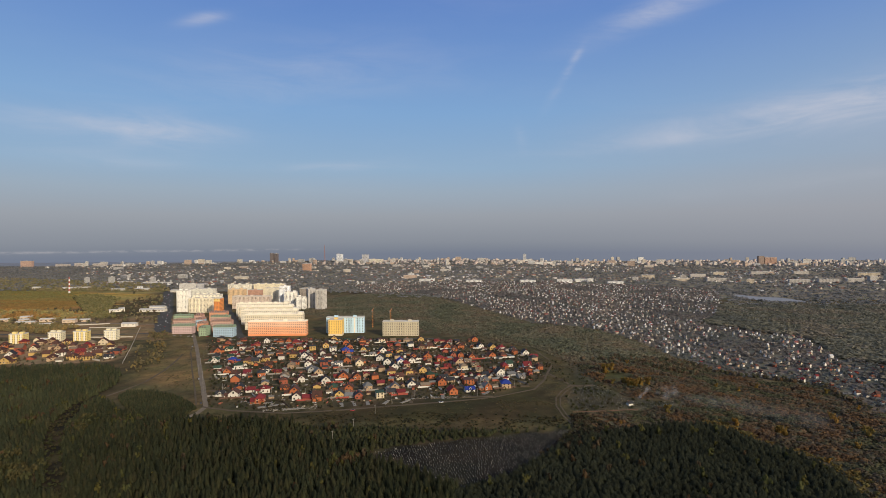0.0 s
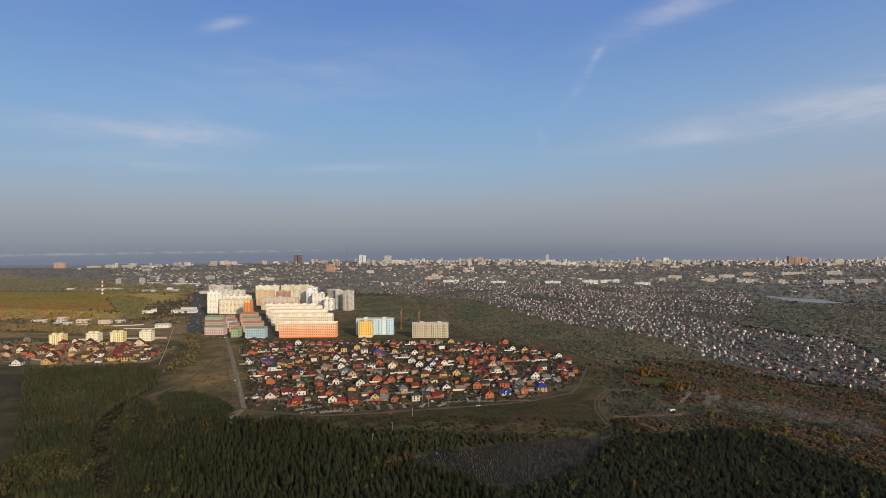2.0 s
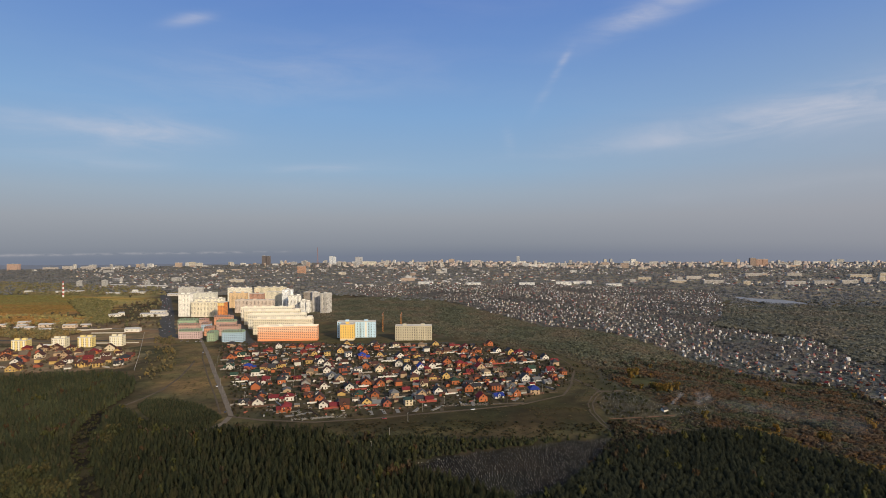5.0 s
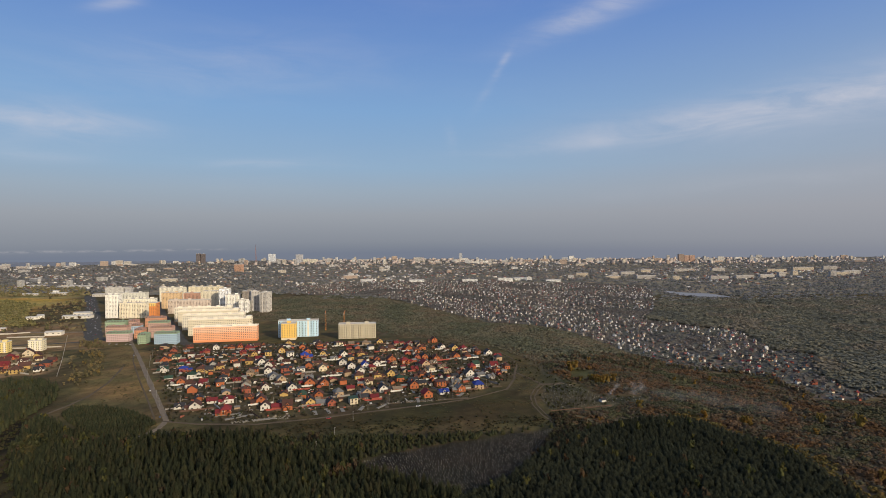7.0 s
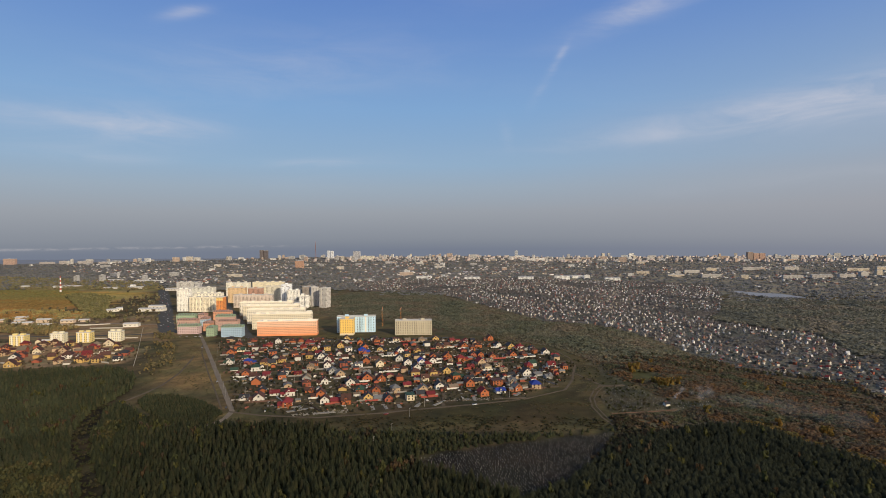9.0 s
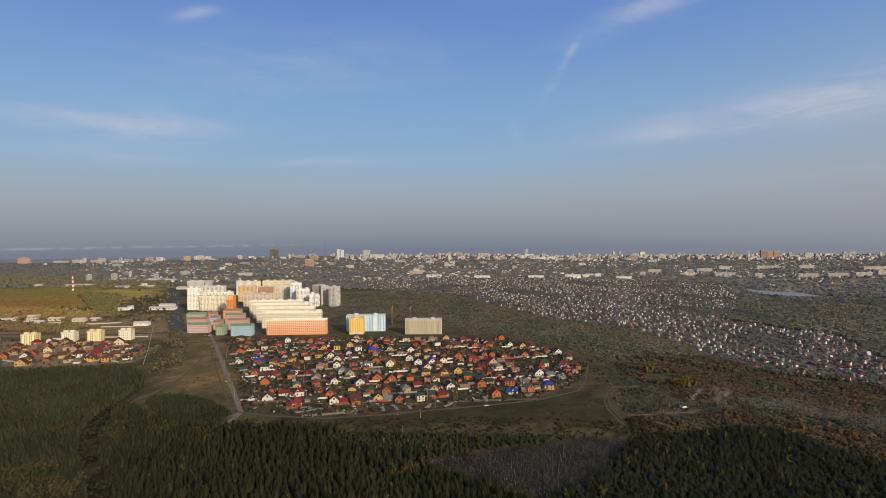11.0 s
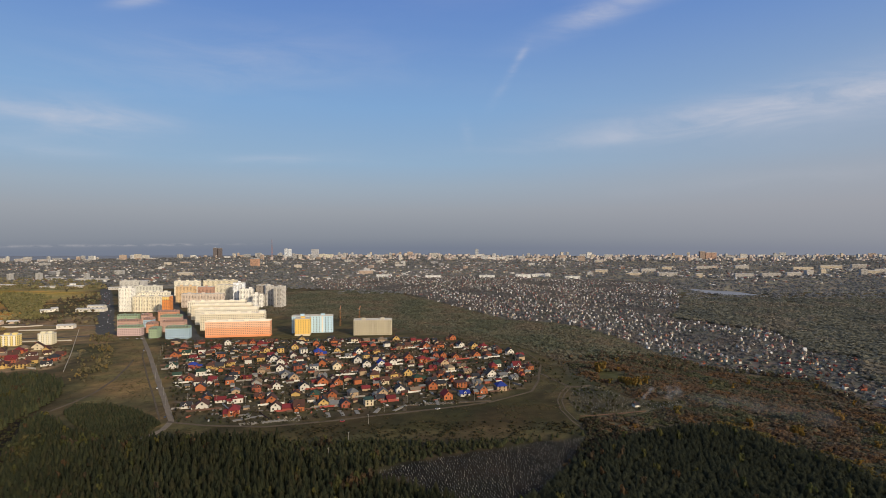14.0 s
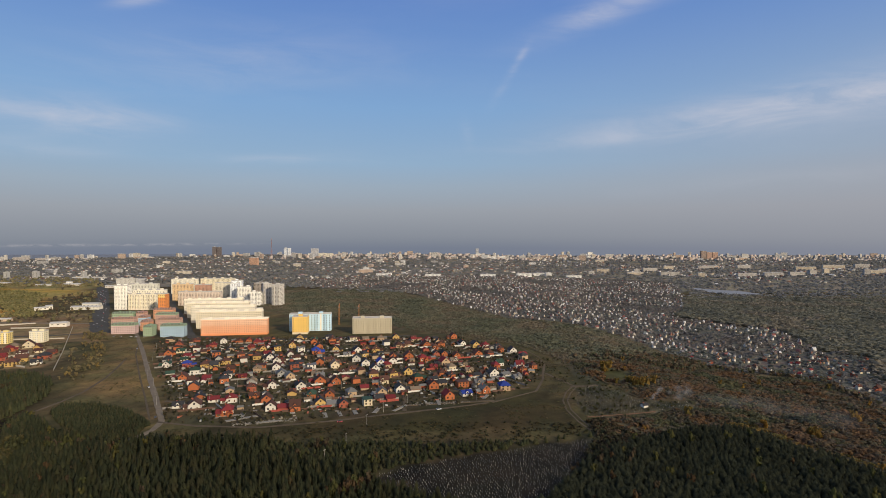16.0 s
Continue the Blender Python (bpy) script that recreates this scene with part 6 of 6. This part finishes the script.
# ---------------------------------------------------------------- graves, poles, water, cranes, cars
def build_graves(name, poly, step, lean, label, size=0.38, pale=1.0):
    rnd = random.Random(len(poly))
    vs, fs, cs = [], [], []
    xs = [p[0] for p in poly]
    ys = [p[1] for p in poly]
    box = Shape().box(-0.4, -0.12, -0.2, 0.4, 0.12, 1.0).box(-0.5, -1.9, -0.2, 0.5, -0.15, 0.08)
    tris = [(q[0], q[i], q[i + 1]) for q in box.f for i in (1, 2)]
    v = np.array(box.v, np.float32)
    f = np.array(tris, np.int32)
    places = []
    for i in range(-90, 90):
        for j in range(-70, 70):
            x = sum(xs) / len(xs) + i * step * math.cos(lean) - j * step * 1.35 * math.sin(lean) + rnd.uniform(-0.5, 0.5)
            y = sum(ys) / len(ys) + i * step * math.sin(lean) + j * step * 1.35 * math.cos(lean) + rnd.uniform(-0.5, 0.5)
            if inside(x, y, poly) and rnd.random() < 0.8:
                c = rnd.choice(((0.24, 0.22, 0.18), (0.10, 0.096, 0.084), (0.05, 0.05, 0.05), (0.03, 0.03, 0.034), (0.04, 0.04, 0.04), (0.15, 0.135, 0.11), (0.03, 0.03, 0.03)))
                places.append((x, y, land(x, y), size * rnd.uniform(0.8, 1.2), size * rnd.uniform(0.9, 1.9), lean + rnd.uniform(-0.1, 0.1), np.array(c) * pale))
    stuff_mesh(name, *spread([(v, f, np.ones(len(v), np.float32))], places), material("grave_stone", (0, 0, 0), 0.6, 1.0, 0.2, 0.1, attribute="tone"), label, "graves")


build_graves("graves", GRAVES_NEAR, 1.9, 0.35, "rows of pale headstones in a clearing of the pine wood", 0.40, 1.1)
build_graves("graves", GRAVES_FAR, 2.0, 0.2, "scattered pale headstones beside the dirt track", 0.42, 1.15)


def power_pole(x, y, h=8.5):
    ob = new("power_pole")
    ob.matrix_basis = pose(x, y, land(x, y), 0, 0, 65)
    tagged(ob, "pale concrete power pole standing in scrub", "power pole", "power poles over the meadow")
    conc = material("pole_concrete", (0.24, 0.225, 0.20), 0.9, 2.0, 0.2, 0.1)
    pole = part("pole", Shape().tube((0, 0, -1), (0, 0, h), 0.22, 0.13, 8), conc, ob)
    arm = part("crossarm", Shape().box(-1.1, -0.06, h - 0.7, 1.1, 0.06, h - 0.55), conc, ob)
    for u in (-1.0, 0.0, 1.0):
        part("insulator", Shape().tube((u, 0, h - 0.56), (u, 0, h - 0.25), 0.07, 0.05, 6), material("insulator_glass", (0.5, 0.5, 0.46), 0.3, 1.0, 0.1, 0.0), arm)


for x, y in ((-103, 415), (-95, 446), (-87, 488), (-78, 519)):
    power_pole(x, y)


def street_pole(x, y, h=8.0):
    ob = new("utility_pole")
    ob.matrix_basis = pose(x, y, land(x, y))
    tagged(ob, "thin grey utility pole beside a village street", "utility pole", "utility poles of the settlement")
    part("pole", Shape().tube((0, 0, -1), (0, 0, h), 0.16, 0.1, 6), material("pole_concrete", (0.24, 0.225, 0.20), 0.9, 2.0, 0.2, 0.1), ob)
    part("crossarm", Shape().box(-0.7, -0.05, h - 0.5, 0.7, 0.05, h - 0.38), material("pole_concrete", (0.24, 0.225, 0.20), 0.9, 2.0, 0.2, 0.1), ob)


for x0, y0, x1, y1 in ((96, 511, 139, 521), (139, 521, 158, 527)):
    fence(x0, y0, math.degrees(math.atan2(y1 - y0, x1 - x0)), math.hypot(x1 - x0, y1 - y0), 1, 0.8)
house(153, 541, 20, "wkL", 0.42, name="graveyard_hut", group="graveyard buildings", windows=False, rnd=random.Random(2))
strip("track", [(80, 424), (86, 432), (90, 440)], 7, YARD, "pale bare sand at the corner of the graves", category="track")
warehouse(-731, 791, 12, 6, 4, 12, color=(0.66, 0.46, 0.06), label="small bright yellow hall beside the short blocks")
warehouse(-1280, 1756, 15, 10, 9, 8, color=(0.72, 0.70, 0.66), label="small white hall beside the long works building")

rnd_p = random.Random(8)
for x0, y0, x1, y1, n in ((-285, 545, 20, 556, 10), (-318, 598, 58, 600, 11), (-352, 655, 78, 650, 11), (-388, 712, 86, 720, 10), (-275, 520, -440, 800, 8)):
    for i in range(n):
        street_pole(x0 + (x1 - x0) * (i + 0.5) / n + rnd_p.uniform(-4, 4), y0 + (y1 - y0) * (i + 0.5) / n - 12 * math.sin(3.1416 * (i + 0.5) / n) + rnd_p.uniform(-3, 3))


def build_pond():
    z = -14.2
    me = bpy.data.meshes.new("pond")
    n = len(POND)
    me.from_pydata([(x, y, z) for x, y in POND] + [(x, y, -24) for x, y in POND], [], [tuple(range(n))] + [(i, i + n, (i + 1) % n + n, (i + 1) % n) for i in range(n)])
    me.materials.append(material("still_water", (0.20, 0.195, 0.19), 0.5, 0.4, 0.2, 0.0, specular=0.25))
    tagged(new("pond", me), "long still pond below the far blocks", "water", kind="structure")


build_pond()


def build_river():
    bank = [(-6400, shore(-6400)), (-3600, shore(-3600)), (-2900, shore(-2900)), (-2200, shore(-2200)), (-1500, shore(-1500))] + [(-1500, 4984), (-6400, 4984)]
    me = bpy.data.meshes.new("river")
    n = len(bank)
    me.from_pydata([(x, y, -9.4) for x, y in bank] + [(x, y, -16) for x, y in bank], [], [tuple(range(n))] + [(i, i + n, (i + 1) % n + n, (i + 1) % n) for i in range(n)])
    me.materials.append(material("river_water", (0.16, 0.165, 0.18), 0.75, 0.05, 0.2, 0.05, specular=0.2))
    tagged(new("river", me), "broad blue grey river beyond the town", "water", kind="structure")


build_river()


def tower_crane(x, y, h, turn):
    ob = new("tower_crane")
    ob.matrix_basis = pose(x, y, land(x, y), 0, 0, turn)
    tagged(ob, "orange lattice tower crane beside a building site", "crane", "tower cranes")
    paint = material("crane_orange", (0.42, 0.17, 0.05), 0.5, 1.0, 0.2, 0.0)

    def lattice(length, half):
        s = Shape()
        for a in (-half, half):
            for b in (-half, half):
                s.box(a - 0.14, b - 0.14, 0, a + 0.14, b + 0.14, length)
        z, k = 0.0, 1
        while z < length - 2:
            for b in (-half, half):
                s.tube((-half * k, b, z), (half * k, b, z + 2.4), 0.09, 0.09, 4)
                s.tube((b, -half * k, z), (b, half * k, z + 2.4), 0.09, 0.09, 4)
            z += 2.4
            k = -k
        return s

    mast = part("mast", lattice(h, 0.85), paint, ob)
    part("jib", lattice(22, 0.4), paint, ob, at=pose(0, 0, h, 0, 88, 0))
    part("counter_jib", lattice(11, 0.5), paint, ob, at=pose(0, 0, h, 0, -90, 0))
    part("cab", Shape().box(-1, -1.2, h - 2.2, 1.2, 1.2, h), paint, mast)
    part("counterweight", Shape().box(-11, -0.9, h - 2.4, -8.5, 0.9, h - 0.4), material("pole_concrete", (0.24, 0.225, 0.20), 0.9, 2.0, 0.2, 0.1), ob)


tower_crane(-222, 985, 33, 100)
tower_crane(-190, 995, 31, 96)


def striped_chimney(x, y, h):
    ob = new("striped_chimney")
    ob.matrix_basis = pose(x, y, land(x, y))
    tagged(ob, "red and white striped boiler house chimney", "chimney")
    n = 8
    for i in range(n):
        a, b = h * i / n, h * (i + 1) / n
        part("band", Shape().tube((0, 0, a if i else -2), (0, 0, b), 2.9 - 1.3 * i / n, 2.9 - 1.3 * (i + 1) / n, 12),
             material("red_band", (0.34, 0.10, 0.08), 0.8, 0.5, 0.2, 0.0) if i % 2 else material("white_band", (0.6, 0.58, 0.55), 0.8, 0.5, 0.2, 0.0), ob)


striped_chimney(-1398, 1592, 52)


def radio_mast(x, y, h):
    ob = new("radio_mast")
    ob.matrix_basis = pose(x, y, land(x, y))
    tagged(ob, "tall thin lattice radio mast above the far town", "radio mast")
    red = material("mast_red", (0.30, 0.16, 0.14), 0.7, 0.5, 0.2, 0.0)
    for i in range(4):
        a, b = 6.2832 * i / 4, 6.2832 * (i + 2) / 4
        part("leg", Shape().tube((7 * math.cos(a), 7 * math.sin(a), -3), (0.4 * math.cos(a), 0.4 * math.sin(a), h), 0.7, 0.5, 5), red, ob)
    for k in range(1, 7):
        q = 7 * (1 - k / 7)
        part("platform", Shape().box(-q - 0.6, -q - 0.6, h * k / 7, q + 0.6, q + 0.6, h * k / 7 + 1.0), red, ob)


radio_mast(-1510, 4300, 150)


def car_thing(color, word):
    ob = new("parked_car")
    paint = material("car_paint_" + word, color, 0.3, 1.0, 0.1, 0.0, specular=0.5)
    tagged(ob, f"small {word} car on the road", "car", "cars of the settlement")
    body = Shape().add([(-2.1, -0.85, 0.3), (2.1, -0.85, 0.3), (2.1, 0.85, 0.3), (-2.1, 0.85, 0.3), (-2.15, -0.87, 0.85), (2.1, -0.87, 0.78), (2.1, 0.87, 0.78), (-2.15, 0.87, 0.85)],
                       [(3, 2, 1, 0), (4, 5, 6, 7), (0, 1, 5, 4), (1, 2, 6, 5), (2, 3, 7, 6), (3, 0, 4, 7)])
    part("body", body, paint, ob)
    part("cabin", Shape().add([(-1.7, -0.8, 0.82), (1.0, -0.8, 0.82), (1.0, 0.8, 0.82), (-1.7, 0.8, 0.82), (-1.2, -0.65, 1.42), (0.3, -0.65, 1.42), (0.3, 0.65, 1.42), (-1.2, 0.65, 1.42)],
                              [(3, 2, 1, 0), (4, 5, 6, 7), (0, 1, 5, 4), (1, 2, 6, 5), (2, 3, 7, 6), (3, 0, 4, 7)]), GLASS, ob)
    tyre = material("tyre_rubber", (0.02, 0.02, 0.02), 0.9, 2.0, 0.1, 0.0)
    for x in (-1.35, 1.35):
        for y in (-0.8, 0.8):
            part("wheel", Shape().tube((x, y - 0.1, 0.32), (x, y + 0.1, 0.32), 0.32, 0.32, 10), tyre, ob)
    return ob


def build_cars():
    rnd = random.Random(3)
    kinds = [car_thing((0.6, 0.6, 0.6), "white"), car_thing((0.05, 0.05, 0.06), "black"), car_thing((0.3, 0.31, 0.33), "silver"), car_thing((0.3, 0.03, 0.03), "red")]
    spots = [(-327, 590, 122), (-268, 499, 115), (-452, 776, 126), (-110, 493, 15), (-30, 528, 20)]
    for i in range(52):
        k = i / 52
        spots.append((-605 - 0.666 * (10 + 640 * k) + rnd.uniform(-12, 12), 935 + 640 * k, 122 + rnd.uniform(-5, 5)))
    for i in range(12):
        spots.append((-545 + 14 * i + rnd.uniform(-3, 3), 868 - 1.2 * i + rnd.uniform(-4, -1), rnd.uniform(60, 110)))
    for i in range(14):
        spots.append((-385 + 9 * i, 1195 - 3 * i + rnd.uniform(-6, 6), rnd.uniform(20, 40)))
    for i, (x, y, a) in enumerate(spots):
        m = pose(x, y, land(x, y) + 0.13, 0, 0, a)
        if i < 4:
            kinds[i].matrix_basis = m
        else:
            copy_thing(kinds[rnd.choice((0, 0, 1, 2, 2, 3))], m)


build_cars()


# ---------------------------------------------------------------- smoke of a small fire by the graveyard
def build_smoke():
    rnd = random.Random(12)
    m = bpy.data.materials.new("thin_smoke")
    m.use_nodes = True
    t = m.node_tree
    b = t.nodes["Principled BSDF"]
    b.inputs["Base Color"].default_value, b.inputs["Roughness"].default_value = (0.40, 0.43, 0.50, 1), 1.0
    b.inputs["Specular IOR Level"].default_value = 0.0
    a = t.nodes.new("ShaderNodeAttribute")
    a.attribute_name = "puff"
    n = node(t, "ShaderNodeTexNoise", Scale=0.16, Detail=5.0, Roughness=0.6)
    geo = t.nodes.new("ShaderNodeNewGeometry")
    t.links.new(geo.outputs["Position"], n.inputs["Vector"])
    t.links.new(math_node(t, "MULTIPLY", a.outputs["Fac"], math_node(t, "MULTIPLY_ADD", n.outputs[0], 2.2, -0.45)), b.inputs["Alpha"])
    v, f, d = [], [], []
    puffs = []
    for i in range(9):    # the white plume of the nearer fire, leaning as it rises
        k = i / 8
        puffs.append((165 + 11 * k + rnd.uniform(-1, 1), 560 + rnd.uniform(-2, 2), 1.5 + 10 * k, 1.6 + 1.8 * k, 0.42 * (1 - 0.5 * k)))
    for i in range(9):    # a greyer, broader cloud from the second one
        k = i / 8
        puffs.append((188 + 14 * k + rnd.uniform(-3, 3), 566 + rnd.uniform(-3, 3), 3 + 9 * rnd.random(), 3.6 + 2.0 * rnd.random(), 0.15))
    for i in range(26):   # thin drift along the slope
        k = i / 25
        puffs.append((196 + 110 * k + rnd.uniform(-4, 4), 560 - 70 * k + rnd.uniform(-6, 6), 7 + 4 * math.sin(k * 2.4) + rnd.uniform(-2, 2.5), 7 + 9 * k, 0.065 * (1 - 0.7 * k)))
    for x, y, z, r, thick in puffs:
        c = len(v)
        v.append((x, y, z + land(x, y)))
        d.append(thick * rnd.uniform(0.6, 1.2))
        for j in range(10):
            w = 6.2832 * j / 10
            q = r * rnd.uniform(0.75, 1.2)
            v.append((x + math.cos(w) * q, y + math.sin(w) * q * 0.35, z + land(x, y) + math.sin(w) * q * 0.6))
            d.append(0.0)
        f += [(c, c + 1 + j, c + 1 + (j + 1) % 10) for j in range(10)]
    me = bpy.data.meshes.new("smoke_plume")
    me.from_pydata(v, [], f)
    me.attributes.new("puff", "FLOAT", "POINT").data.foreach_set("value", d)
    me.materials.append(m)
    tagged(new("smoke_plume", me), "thin pale smoke drifting over the brown thicket", "smoke", kind="stuff")


build_smoke()
